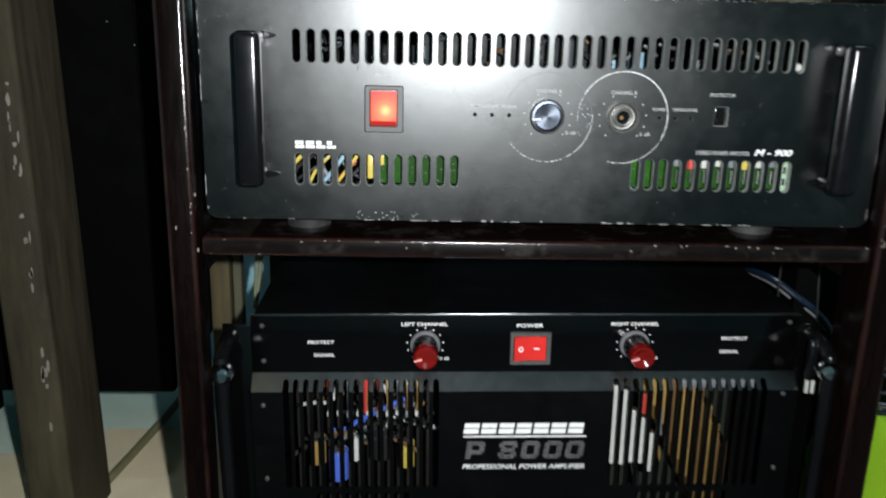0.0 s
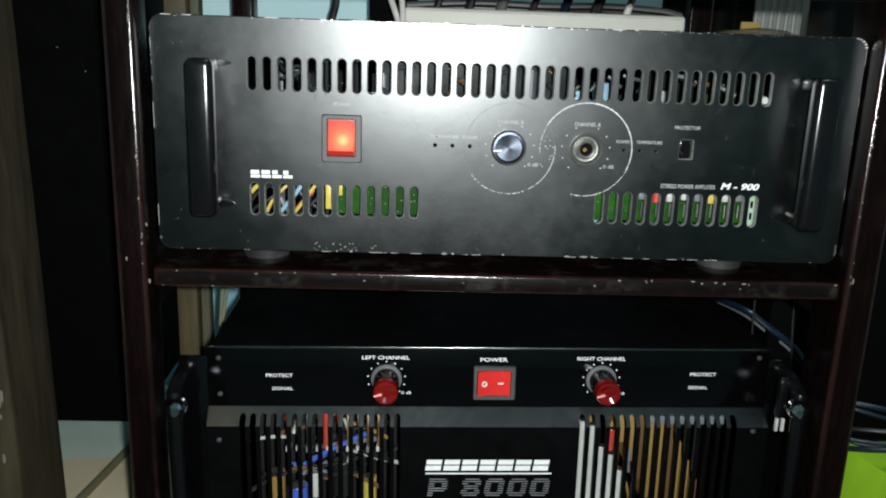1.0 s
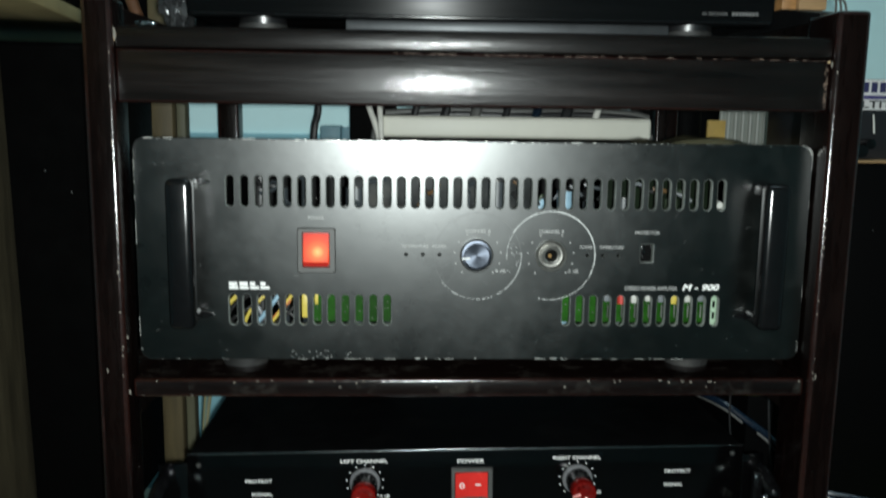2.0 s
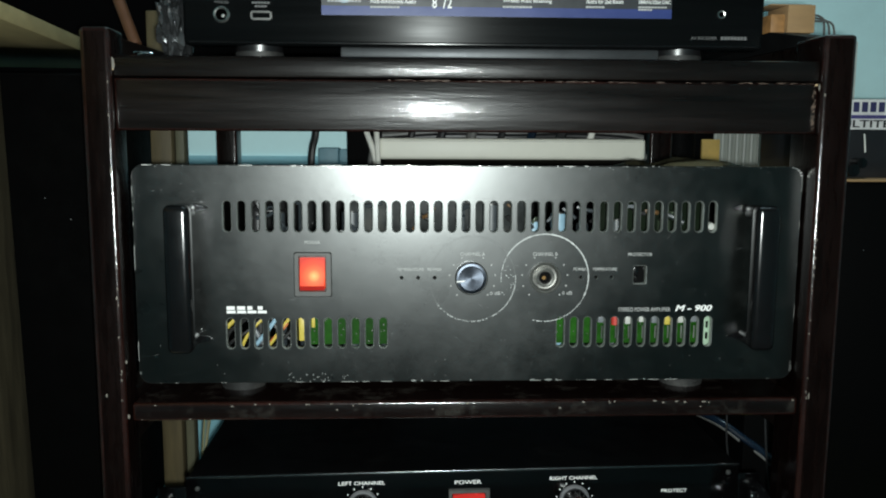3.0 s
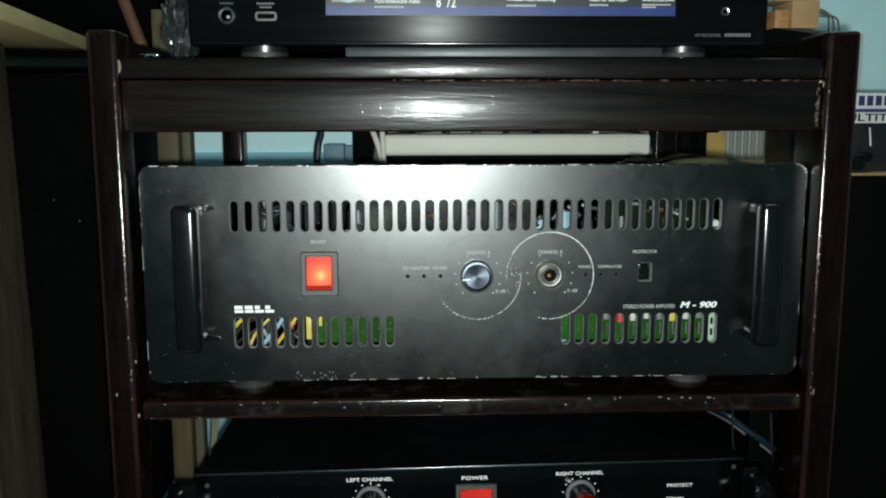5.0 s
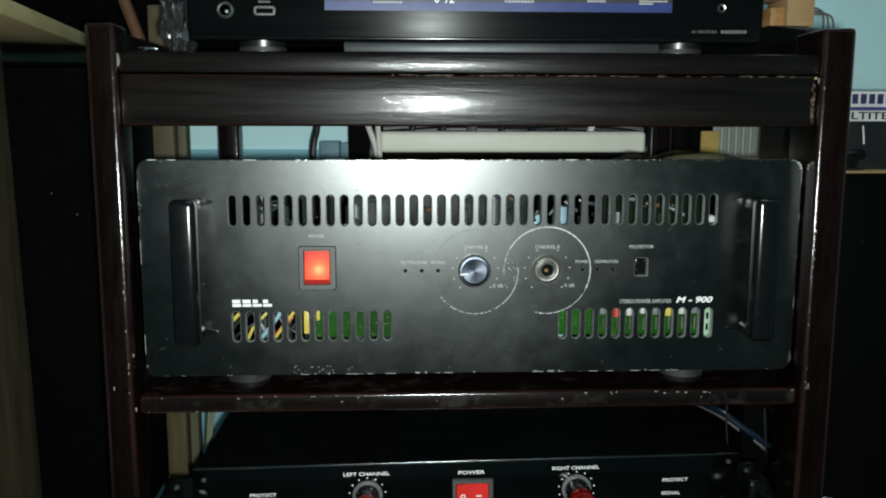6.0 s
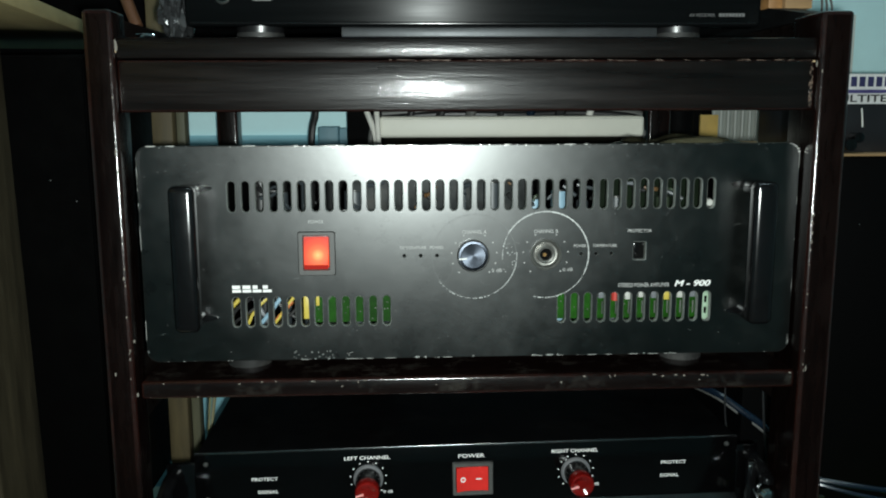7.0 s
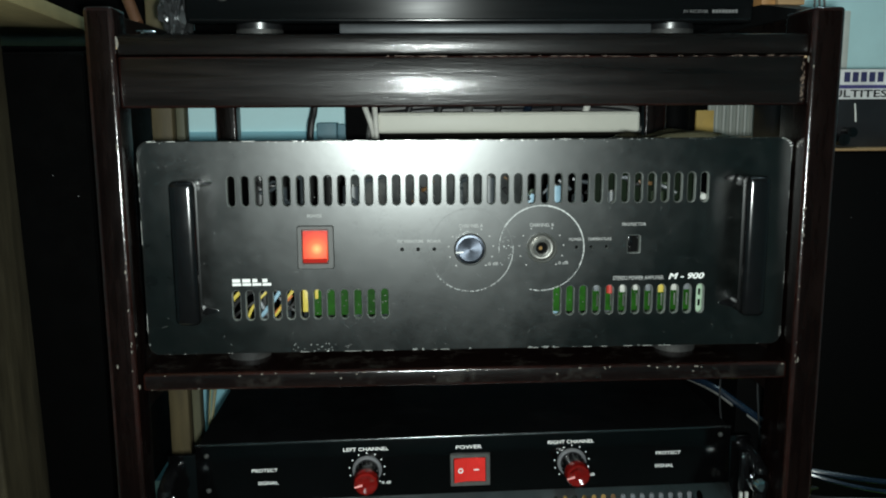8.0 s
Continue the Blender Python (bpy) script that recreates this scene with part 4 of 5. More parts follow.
# model number "P 8000" in striped figures
FULL, SIDES, FIRST = ((0.12, 0.88),), ((0.0, 0.30), (0.70, 1.0)), ((0.0, 0.30),)
GLYPH = {"P": (((0.0, 0.88),), ((0.0, 1.0),), SIDES, SIDES, ((0.0, 1.0),), ((0.0, 0.88),), FIRST, FIRST), "8": (FULL, ((0.0, 1.0),), SIDES, FULL, FULL, SIDES, ((0.0, 1.0),), FULL), "0": (FULL, ((0.0, 1.0),), SIDES, SIDES, SIDES, SIDES, ((0.0, 1.0),), FULL)}
for figure, x in zip("P8000", (-0.0466, -0.0198, -0.0011, 0.0175, 0.0356)):
    bm = bmesh.new()
    for i, runs in enumerate(GLYPH[figure]):
        z = 0.5578 - i * 0.00205
        for u0, u1 in runs:
            box(bm, x + 0.0150 * u0 + (z - 0.55) * 0.15, x + 0.0150 * u1 + (z - 0.55) * 0.15, GY - 0.0004, GY - 0.0001, z - 0.00065, z)
    part("model_figure", bm, surface("silver_stripe_print", (0.20, 0.20, 0.20), 0.5, vary=0.4, grain=300) if figure == "P" else bpy.data.materials["silver_stripe_print"], low, "striped silver figure of the model number", smooth=0)
lettering("print", "PROFESSIONAL POWER AMPLIFIER", -0.0495, 0.0520, 0.5328, 0.5371, GY, WHITE_INK, low, shear=0.25, bold=0.012)

# inside of the lower amplifier
rnd = random.Random(7)


def inner_wires(x0, x1, z0, z1, n, colours, steep):
    for k in range(n):
        x, z, y = rnd.uniform(x0, x1), rnd.uniform(z0, z1), rnd.uniform(0.048, 0.088)
        l = rnd.uniform(0.02, 0.05)
        d = Vector((rnd.uniform(-0.4, 0.4), rnd.uniform(-0.1, 0.3), 1)) if steep else Vector((1, rnd.uniform(-0.2, 0.2), rnd.uniform(-0.5, 0.5)))
        d.normalize()
        p = Vector((x, y, z))
        q = [p - d * l / 2, p + Vector((rnd.uniform(-0.004, 0.004), rnd.uniform(-0.004, 0.004), 0)), p + d * l / 2]
        c = rnd.choice(colours)
        part("wire", tube(bmesh.new(), spline(q, 3), rnd.uniform(0.0011, 0.0022), 7), TINT[c], low, c + " insulated wire")


inner_wires(-0.185, -0.080, 0.532, 0.613, 34, ("blue", "white", "ochre", "blue", "grey", "black", "black", "brown", "black", "brown"), False)
inner_wires(-0.18, -0.085, 0.575, 0.617, 8, ("ochre", "grey", "white", "red", "brown"), True)
inner_wires(0.080, 0.125, 0.518, 0.610, 14, ("ochre", "brown", "grey", "white", "black", "ochre"), True)
for x, z0, z1, c, r in ((-0.153, 0.515, 0.541, "blue", 0.0085), (-0.1385, 0.532, 0.553, "white", 0.004), (-0.172, 0.522, 0.546, "ochre", 0.007), (-0.117, 0.527, 0.556, "black", 0.009), (-0.1285, 0.575, 0.613, "red", 0.003), (-0.095, 0.518, 0.541, "yellow", 0.006),
                       (SR[0] + 0.004, 0.528, 0.600, "white", 0.0036), (SR[1] + 0.004, 0.527, 0.596, "white", 0.0036), (SR[2] + 0.004, 0.529, 0.577, "white", 0.0036), (SR[3] + 0.004, 0.528, 0.570, "white", 0.0036), (SR[4] + 0.004, 0.520, 0.556, "white", 0.0036), (SR[3] + 0.0035, 0.574, 0.592, "red", 0.0028), (0.088, 0.602, 0.616, "grey", 0.006)):
    y = 0.046 if c in ("white", "blue", "red") else 0.060
    bm = rod(bmesh.new(), (x, y, z0), (x, y, z1), r, 16)
    can = part("capacitor", bm, TINT[c], low)
    part("cap_top", rod(bmesh.new(), (x, y, z1), (x, y, z1 + 0.001), r * 0.8, 14), METAL, can)
for k in range(4, 14):
    x = SL[k] + 0.0012
    plug_end = part("connector", box(bmesh.new(), x - 0.0022, x + 0.0022, 0.040, 0.048, 0.5735 + 0.0008 * (k % 3), 0.5785, 0.0005), TINT["white" if k % 3 else "grey"], low, "pale cable connector")
    part("lead", tube(bmesh.new(), spline([(x, 0.044, 0.5785), (x + 0.001 * (k % 2), 0.043, 0.592), (x - 0.001, 0.050, 0.612)], 4), 0.0016, 7), TINT[("ochre", "grey", "brown", "ochre", "red")[k % 5]], plug_end)
for k in range(7, 15):
    x = SR[k] + 0.0028
    part("terminal", box(bmesh.new(), x - 0.0020, x + 0.0020, 0.0405, 0.0465, 0.5990, 0.6060, 0.0005), TINT["grey"], low, "small grey terminal")
for k in range(4, 13):
    x, top, bot = SR[k] + 0.0042, 0.612 - 0.017 * max(0, k - 8), 0.612 - 0.017 * (k - 2)
    bm = box(bmesh.new(), x - 0.0034, x + 0.0034, 0.050, 0.095, max(bot, 0.47), top, 0.0006)
    part("transformer_winding", bm, TINT["ochre" if k % 3 else "brown"], low, "varnished amber copper winding")
part("inner_board", box(bmesh.new(), -0.195, -0.065, 0.100, 0.102, 0.45, 0.625), surface("dark_brown_board", (0.005, 0.003, 0.0015), 0.6, vary=0.5), low, smooth=0)
part("inner_board", box(bmesh.new(), 0.07, 0.20, 0.105, 0.107, 0.45, 0.625), surface("dark_green_board", (0.01, 0.014, 0.008), 0.6, vary=0.5), low, smooth=0)
low.rotation_euler = (0, radians(-0.75), 0)
low.location.x += 0.0012

# ---------------------------------------------------------------- receiver on top of the rack
rec = thing("av_receiver", (0.0065, 0.17, 0.9832), "black home-cinema receiver with a blue feature sticker on its front", "receiver")
RX0, RX1, RY, RZ = -0.2090, 0.2190, 0.030, 0.9945
part("fascia", box(bmesh.new(), RX0, RX1, RY, RY + 0.02, RZ, 1.150, 0.003, 3), surface("brushed_black_fascia", (0.0025, 0.003, 0.0032), 0.24, vary=0.3, grain=70, bump=0.02, spec=0.05, stretch=(0.1, 1, 4)), rec, "brushed black front panel")
part("case", box(bmesh.new(), RX0 + 0.002, RX1 - 0.002, RY + 0.02, 0.36, 0.9960, 1.148, 0.002), SHEET, rec)
part("lower_trim", box(bmesh.new(), RX0 + 0.004, RX1 - 0.004, RY - 0.0012, RY + 0.001, RZ + 0.0012, RZ + 0.0032, 0.0006), GLOSS, rec)
part("base_pan", box(bmesh.new(), -0.096, 0.142, RY + 0.006, 0.34, 0.9872, 0.9945, 0.001), surface("galvanised_steel", (0.042, 0.045, 0.048), 0.45, metal=0.6, vary=0.15), rec, "bare steel base pan")
FOOT = surface("satin_black_foot", (0.006, 0.006, 0.0065), 0.34, vary=0.3, grain=90, spec=0.6)
for x in (-0.157, 0.160):
    for y in (0.048, 0.31):
        bm = rod(bmesh.new(), (x, y, 0.9832), (x, y, 0.9950), 0.0165, 28, 0.0175)
        f = part("foot", bm, FOOT, rec, "round glossy foot")
        part("foot_ring", rod(bmesh.new(), (x, y, 0.9870), (x, y, 0.9905), 0.0178, 28), RUBBER, f)
label = part("sticker", box(bmesh.new(), -0.1090, 0.1485, RY - 0.0006, RY - 0.0001, 1.0165, 1.085), surface("charcoal_sticker", (0.020, 0.022, 0.025), 0.35, vary=0.1), rec, "charcoal and blue feature sticker", smooth=0)
part("blue_band", box(bmesh.new(), -0.1090, 0.1485, RY - 0.0009, RY - 0.0007, 1.0166, 1.0232), surface("sticker_blue", (0.016, 0.030, 0.13), 0.35, vary=0.1), label, smooth=0)
LY = RY - 0.0009
for words, x0, x1, z0, z1 in (("Multi-dimensional Audio", -0.0735, -0.0405, 1.0252, 1.0284), ("8", -0.0285, -0.0252, 1.0222, 1.0300), ("/", -0.0208, -0.0180, 1.0222, 1.0300), ("2", -0.0176, -0.0142, 1.0222, 1.0300), ("Wireless Music Streaming", 0.0230, 0.0590, 1.0262, 1.0294), ("Audio for 2nd Room", 0.0845, 0.1120, 1.0268, 1.0300), ("High Quality", 0.1235, 0.1400, 1.0305, 1.0332), ("384kHz/32bit DAC", 0.1235, 0.1475, 1.0270, 1.0297)):
    lettering("print", words, x0, x1, z0, z1, LY, WHITE_INK, label, bold=0.01)
for x0, x1, z0, z1, n in ((-0.0735, -0.0520, 1.0218, 1.0232, 9), (0.0230, 0.0450, 1.0230, 1.0244, 9), (0.0845, 0.0985, 1.0236, 1.0250, 6), (0.1235, 0.1450, 1.0240, 1.0252, 9), (0.1235, 0.1340, 1.0222, 1.0234, 5), (-0.1045, -0.0800, 1.0258, 1.0276, 10)):
    bars("small_print", x0, x1, z0, z1, LY, n, GREY_INK, label)
bars("logo_mark", -0.0287, -0.0100, 1.0325, 1.0370, LY, 4, WHITE_INK, label, gap=0.12)
bm = lathe(bmesh.new(), (-0.0925, LY, 1.0345), [(0.0, -0.0006), (0.007, -0.0005), (0.0092, 0.0)], 28)
part("logo_disc", bm, TINT["paleblue"], label)
PIT = surface("socket_black", (0.0008, 0.0008, 0.0008), 0.9, vary=0.2, spec=0.0)
bm = lathe(bmesh.new(), (-0.1810, RY, 1.0160), [(0.0040, -0.0003), (0.0041, -0.0014), (0.0050, -0.0019), (0.0059, -0.0013), (0.0061, -0.0002)], 30)
jk = part("headphone_socket", bm, METAL, rec, "metal headphone socket ring")
part("socket_hole", lathe(bmesh.new(), (-0.1810, RY, 1.0160), [(0.0, -0.0004), (0.0042, -0.0004), (0.0042, 0.0)], 24), PIT, jk)
part("socket_tip", lathe(bmesh.new(), (-0.1800, RY, 1.0152), [(0.0, -0.0009), (0.0012, -0.0008), (0.0013, -0.0004)], 12), METAL, jk)
bm = sheet(bmesh.new(), [lambda g: round_rect(-0.1605 - g, -0.1445 + g, 1.0122 - g, 1.0192 + g, 0.0022, 4), lambda g: round_rect(-0.1585 - g, -0.1465 + g, 1.0142 - g, 1.0172 + g, 0.0006, 3)], [(RY - 0.0010, 0.0003, 0), (RY - 0.0001, 0, 0)])
part("side_port", bm, DULL, rec, "metal input port")
bm = lathe(bmesh.new(), (0.1860, RY, 1.0200), [(0.0019, -0.0003), (0.0020, -0.0010), (0.0029, -0.0013), (0.0034, -0.0002)], 20)
mic = part("microphone_socket", bm, METAL, rec)
part("socket_hole", lathe(bmesh.new(), (0.1860, RY, 1.0200), [(0.0, -0.0004), (0.0021, -0.0004), (0.0021, 0.0)], 18), PIT, mic)
lettering("print", "PHONES", -0.1855, -0.1760, 1.0240, 1.0256, RY, DIM_INK, rec)
bars("small_print", -0.1590, -0.1460, 1.0240, 1.0254, RY, 6, DIM_INK, rec)
bars("small_print", -0.1570, -0.1480, 1.0215, 1.0228, RY, 4, DIM_INK, rec)
lettering("print", "AV RECEIVER", 0.1640, 0.1835, 1.0018, 1.0040, RY, DIM_INK, rec)
bars("model_print", 0.1865, 0.2065, 1.0018, 1.0042, RY, 8, DIM_INK, rec)

# ---------------------------------------------------------------- things behind the slotted amplifier
bm = box(bmesh.new(), -0.0774, 0.2231, 0.345, 0.380, 0.9022, 0.9258, 0.0040, 3)
wb = thing("white_box", (0.072, 0.36, 0.9022), "flat cream-white plastic box lying on a thin dark slab", "box")
# thin slab added to carry the box and give the dark strip below it
solid("dark_slab", box(bmesh.new(), -0.072, 0.218, 0.348, 0.379, 0.8931, 0.9021, 0.003, 3), surface("dark_brown_slab", (0.006, 0.0055, 0.004), 0.9, vary=0.5, grain=90, spec=0.05), (0.072, 0.36, 0.8931), "thin dark slab added under the white box", "cloth")
part("body", bm, CREAM, wb)
part("lid_seam", box(bmesh.new(), -0.0730, 0.2190, 0.3446, 0.3452, 0.9224, 0.9228), GREY_INK, wb, smooth=0)


def cable(name, pts, r, m, lab, n=8):
    c = sum((Vector(p) for p in pts), Vector()) / len(pts)
    return solid(name, tube(bmesh.new(), spline(pts, n), r, 9), m, c, lab, "cable")


cable("cable", [(-0.155, 0.45, 0.98), (-0.157, 0.445, 0.93), (-0.162, 0.44, 0.90), (-0.166, 0.44, 0.80)], 0.0045, CABLE_BLACK, "black cable hanging behind the amplifier")
cable("cable", [(-0.102, 0.36, 0.97), (-0.092, 0.355, 0.935), (-0.082, 0.35, 0.905), (-0.076, 0.35, 0.86)], 0.0032, CABLE_WHITE, "off-white cable behind the amplifier")
cable("cable", [(-0.086, 0.35, 0.97), (-0.080, 0.345, 0.935), (-0.078, 0.34, 0.900), (-0.078, 0.34, 0.86)], 0.0030, CABLE_WHITE, "off-white cable behind the amplifier")
cable("cable", [(-0.055, 0.40, 0.985), (-0.075, 0.40, 0.945), (-0.088, 0.40, 0.905), (-0.09, 0.40, 0.86)], 0.0030, CABLE_GREY, "grey cable behind the amplifier")
for k in range(7):
    x = -0.03 + 0.035 * k
    cable("cable", [(x + 0.02, 0.40, 0.985), (x, 0.39, 0.955), (x - 0.012, 0.385, 0.925), (x - 0.02, 0.385, 0.88)], 0.004 + 0.001 * (k % 3), (CABLE_BLACK, CABLE_BLACK, CABLE_GREY, CABLE_BLACK, CABLE_BLUE, CABLE_BLACK, CABLE_WHITE)[k], "cable in the tangle behind the rack")
for k in range(5):
    y, z = 0.389 + 0.004 * k, 0.9100 + 0.0056 * k
    cable("cable", [(-0.075, y, z - 0.004), (0.0, y + 0.002, z + 0.001), (0.08, y - 0.002, z), (0.15, y + 0.002, z + 0.002), (0.21, y, z - 0.001), (0.236, y, z - 0.006)], 0.0042, CABLE_BLACK if k % 4 else CABLE_GREY, "black cable lying across the back of the amplifier")
bm = box(bmesh.new(), -0.160, -0.134, 0.50, 0.545, 0.0, 0.9115, 0.002)
box(bm, -0.134, -0.112, 0.515, 0.545, 0.0, 0.9095, 0.002)
solid("adapter_box", bm, surface("blue_grey_plastic", (0.12, 0.22, 0.26), 0.5), (-0.14, 0.52, 0.0), "blue-grey plastic adapter standing behind the rack", "adapter")
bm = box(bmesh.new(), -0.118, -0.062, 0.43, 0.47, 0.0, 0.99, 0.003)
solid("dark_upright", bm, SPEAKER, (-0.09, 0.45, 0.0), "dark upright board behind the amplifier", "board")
for x0, x1, y, z1, m in ((-0.326, -0.303, 0.340, 1.06, surface("brown_batten", (0.080, 0.060, 0.026), 0.7, vary=0.5, grain=40, stretch=(3, 3, 0.3))), (-0.3025, -0.2925, 0.352, 1.02, surface("faded_batten", (0.085, 0.082, 0.048), 0.7, vary=0.4, grain=40, stretch=(3, 3, 0.3)))):
    solid("timber_batten", box(bmesh.new(), x0, x1, y, y + 0.02, 0.4005, z1, 0.002), m, ((x0 + x1) / 2, y + 0.01, 0.4005), "rough brown timber batten standing on the bench", "batten", "battens behind the rack")
RIB = surface("grey_ribbed_plastic", (0.25, 0.26, 0.235), 0.5, vary=0.35, grain=25, stretch=(3, 1, 0.3))
ribbed = thing("ribbed_panel", (0.40, 0.52, 0.0), "grey ribbed plastic panel standing by the wall", "panel")
part("sheet", box(bmesh.new(), 0.366, 0.498, 0.520, 0.524, 0.0, 1.00), RIB, ribbed, smooth=0)
for k in range(14):
    part("rib", rod(bmesh.new(), (0.367 + k * 0.0098, 0.520, 0.0), (0.367 + k * 0.0098, 0.520, 1.00), 0.003, 8), RIB, ribbed)
solid("cardboard_flap", box(bmesh.new(), 0.340, 0.364, 0.495, 0.500, 0.0, 0.925, 0.001), surface("yellow_card", (0.42, 0.27, 0.07), 0.75, vary=0.2), (0.35, 0.5, 0.0), "yellow-brown cardboard strip standing by the panel", "cardboard")
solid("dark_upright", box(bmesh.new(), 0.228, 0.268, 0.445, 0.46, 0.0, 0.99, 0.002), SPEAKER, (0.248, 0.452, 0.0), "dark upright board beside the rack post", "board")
# added dark board, covers a sliver of bright wall beside the receiver
solid("dark_upright", box(bmesh.new(), 0.290, 0.375, 0.535, 0.55, 0.0, 1.046, 0.002), SPEAKER, (0.33, 0.54, 0.0), "dark board added behind the ribbed panel to cover the bright wall", "board")
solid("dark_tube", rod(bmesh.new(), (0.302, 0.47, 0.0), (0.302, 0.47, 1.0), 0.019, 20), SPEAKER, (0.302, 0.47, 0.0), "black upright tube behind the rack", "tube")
# clear film lying over the amplifier
bm = bmesh.new()
nx, ny = 26, 14
grid = [[bm.verts.new((0.02 + 0.215 * i / nx, 0.012 + 0.13 * j / ny, 0.8935 + 0.0130 * max(0.02, 0.45 + 0.7 * noise.noise(Vector((i * 0.35, j * 0.3, 0))) + 0.75 * math.exp(-((i / nx - 0.78) / 0.24) ** 2)))) for j in range(ny + 1)] for i in range(nx + 1)]
for i in range(nx):
    for j in range(ny):
        bm.faces.new((grid[i][j], grid[i + 1][j], grid[i + 1][j + 1], grid[i][j + 1]))
film = solid("plastic_film", bm, surface("dusty_clear_film", (0.15, 0.14, 0.085), 0.2, vary=0.6, alpha=0.6, spec=0.6), (0.15, 0.08, 0.8932), "dusty crumpled clear plastic film on the amplifier", "plastic film")

# cables below the shelf
for k in range(4):
    cable("cable", [(-0.225 - 0.006 * k, 0.33, 0.73), (-0.236 - 0.004 * k, 0.30, 0.70), (-0.248 - 0.002 * k, 0.26, 0.66), (-0.252, 0.22, 0.60)], 0.0022, (CABLE_OLIVE, CABLE_GREY, surface("sea_green_cable", (0.08, 0.17, 0.15), 0.4), CABLE_OLIVE)[k], "thin green-grey cable running down behind the rack post")
cable("cable", [(0.2, 0.34, 0.644), (0.262, 0.23, 0.644), (0.292, 0.2, 0.629), (0.325, 0.19, 0.601), (0.345, 0.17, 0.549)], 0.0036, CABLE_BLUE, "shiny blue-black cable beside the rack")
cable("cable", [(0.21, 0.35, 0.639), (0.265, 0.24, 0.637), (0.292, 0.21, 0.623), (0.325, 0.19, 0.595), (0.35, 0.17, 0.529)], 0.0018, CABLE_GREY, "grey cable beside the rack")
cable("cable", [(0.310, 0.195, 0.73), (0.309, 0.192, 0.67), (0.312, 0.19, 0.62), (0.32, 0.19, 0.55)], 0.0011, CABLE_BLACK, "thin black wire beside the rack")
cable("cable", [(0.275, 0.20, 0.73), (0.274, 0.20, 0.67), (0.276, 0.20, 0.62), (0.285, 0.2, 0.58)], 0.0010, CABLE_BLACK, "thin black wire beside the rack")
plug = thing("cable_plug", (0.2285, 0.024, 0.605), "black plug with two pale prongs at the amplifier's edge", "plug")
part("body", box(bmesh.new(), 0.2248, 0.2325, 0.0205, 0.0285, 0.617, 0.652, 0.002), GLOSS, plug)
for x in (0.2264, 0.2312):
    part("prong", box(bmesh.new(), x - 0.0012, x + 0.0012, 0.0205, 0.0235, 0.606, 0.6168, 0.0004), TINT["white"], plug, "pale prong")
    part("screw", lathe(bmesh.new(), (x, 0.0205, 0.648 if x < 0.229 else 0.628), [(0, -0.0012), (0.0014, -0.0004), (0.0014, 0)], 10), CHROME, plug)

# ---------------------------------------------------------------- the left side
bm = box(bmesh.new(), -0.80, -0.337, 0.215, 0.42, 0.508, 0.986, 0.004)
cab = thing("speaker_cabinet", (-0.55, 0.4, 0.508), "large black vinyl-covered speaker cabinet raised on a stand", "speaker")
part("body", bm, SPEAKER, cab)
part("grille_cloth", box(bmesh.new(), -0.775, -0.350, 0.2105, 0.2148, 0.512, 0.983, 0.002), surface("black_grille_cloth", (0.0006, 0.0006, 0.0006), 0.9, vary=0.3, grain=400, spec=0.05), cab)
for x in (-0.78, -0.62):
    for y in (0.24, 0.39):
        solid("stand_leg", box(bmesh.new(), x - 0.012, x + 0.012, y - 0.012, y + 0.012, 0.0, 0.508, 0.002), SPEAKER, (x, y, 0), "black leg under the speaker cabinet", "leg", "legs of the speaker stand")
bm = box(bmesh.new(), -0.65, 0.0, -0.30, 0.53, 0.0, 0.0132, 0.0012)
bmesh.ops.rotate(bm, verts=bm.verts[:], cent=(0, 0, 0), matrix=Matrix.Rotation(radians(7.7), 3, "Z"))
bmesh.ops.translate(bm, verts=bm.verts[:], vec=(-0.3325, 0.0, 1.0106))
solid("wooden_shelf", bm, BOARD, (-0.65, 0.25, 1.0106), "pale plywood board lying on the timber post", "board")
bm = box(bmesh.new(), -0.449, -0.407, 0.105, 0.195, 0.0, 1.0105, 0.004, 3)
for v in bm.verts:
    v.co.x -= 0.02 * (v.co.z - 0.6)
post = thing("timber_post", (-0.41, 0.15, 0), "rough brown timber post with flaking white paint", "post")
part("timber", bm, OLD_WOOD, post)
bm = bmesh.new()
rnd = random.Random(3)
for k in range(26):
    z = rnd.uniform(0.50, 0.84)
    flake(bm, -0.414 + rnd.uniform(-0.006, 0.001) - 0.02 * (z - 0.6), 0.1046, z, rnd.uniform(0.0008, 0.0028), rnd.uniform(0.002, 0.009), rnd)
tagged(part("paint_flake", bm, surface("dirty_white_flake", (0.16, 0.15, 0.125), 0.8), post, "dirty white paint flakes", smooth=0), kind="stuff")
bench = thing("low_bench", (-0.7, 0.3, 0.0), "low pale-green painted bench", "bench")
part("top", box(bmesh.new(), -1.3, -0.272, -0.12, 0.555, 0.375, 0.400, 0.004), GREEN_PALE, bench)
for x in (-1.26, -0.30):
    for y in (-0.08, 0.52):
        part("leg", box(bmesh.new(), x - 0.02, x + 0.02, y - 0.02, y + 0.02, 0, 0.375, 0.003), GREEN_PALE, bench)
bm = sheet(bmesh.new(), [lambda g: round_rect(-0.462, -0.276, -0.10, 0.330, 0.02, 6)], [(0.0, 0, 0), (0.006, 0, 0)], lambda x, y, z: (x, z, 0.4062 - y), (0, 0, 1))
solid("tan_sheet", bm, TAN, (-0.34, 0.12, 0.4002), "tan board with rounded corners lying on the bench", "board")
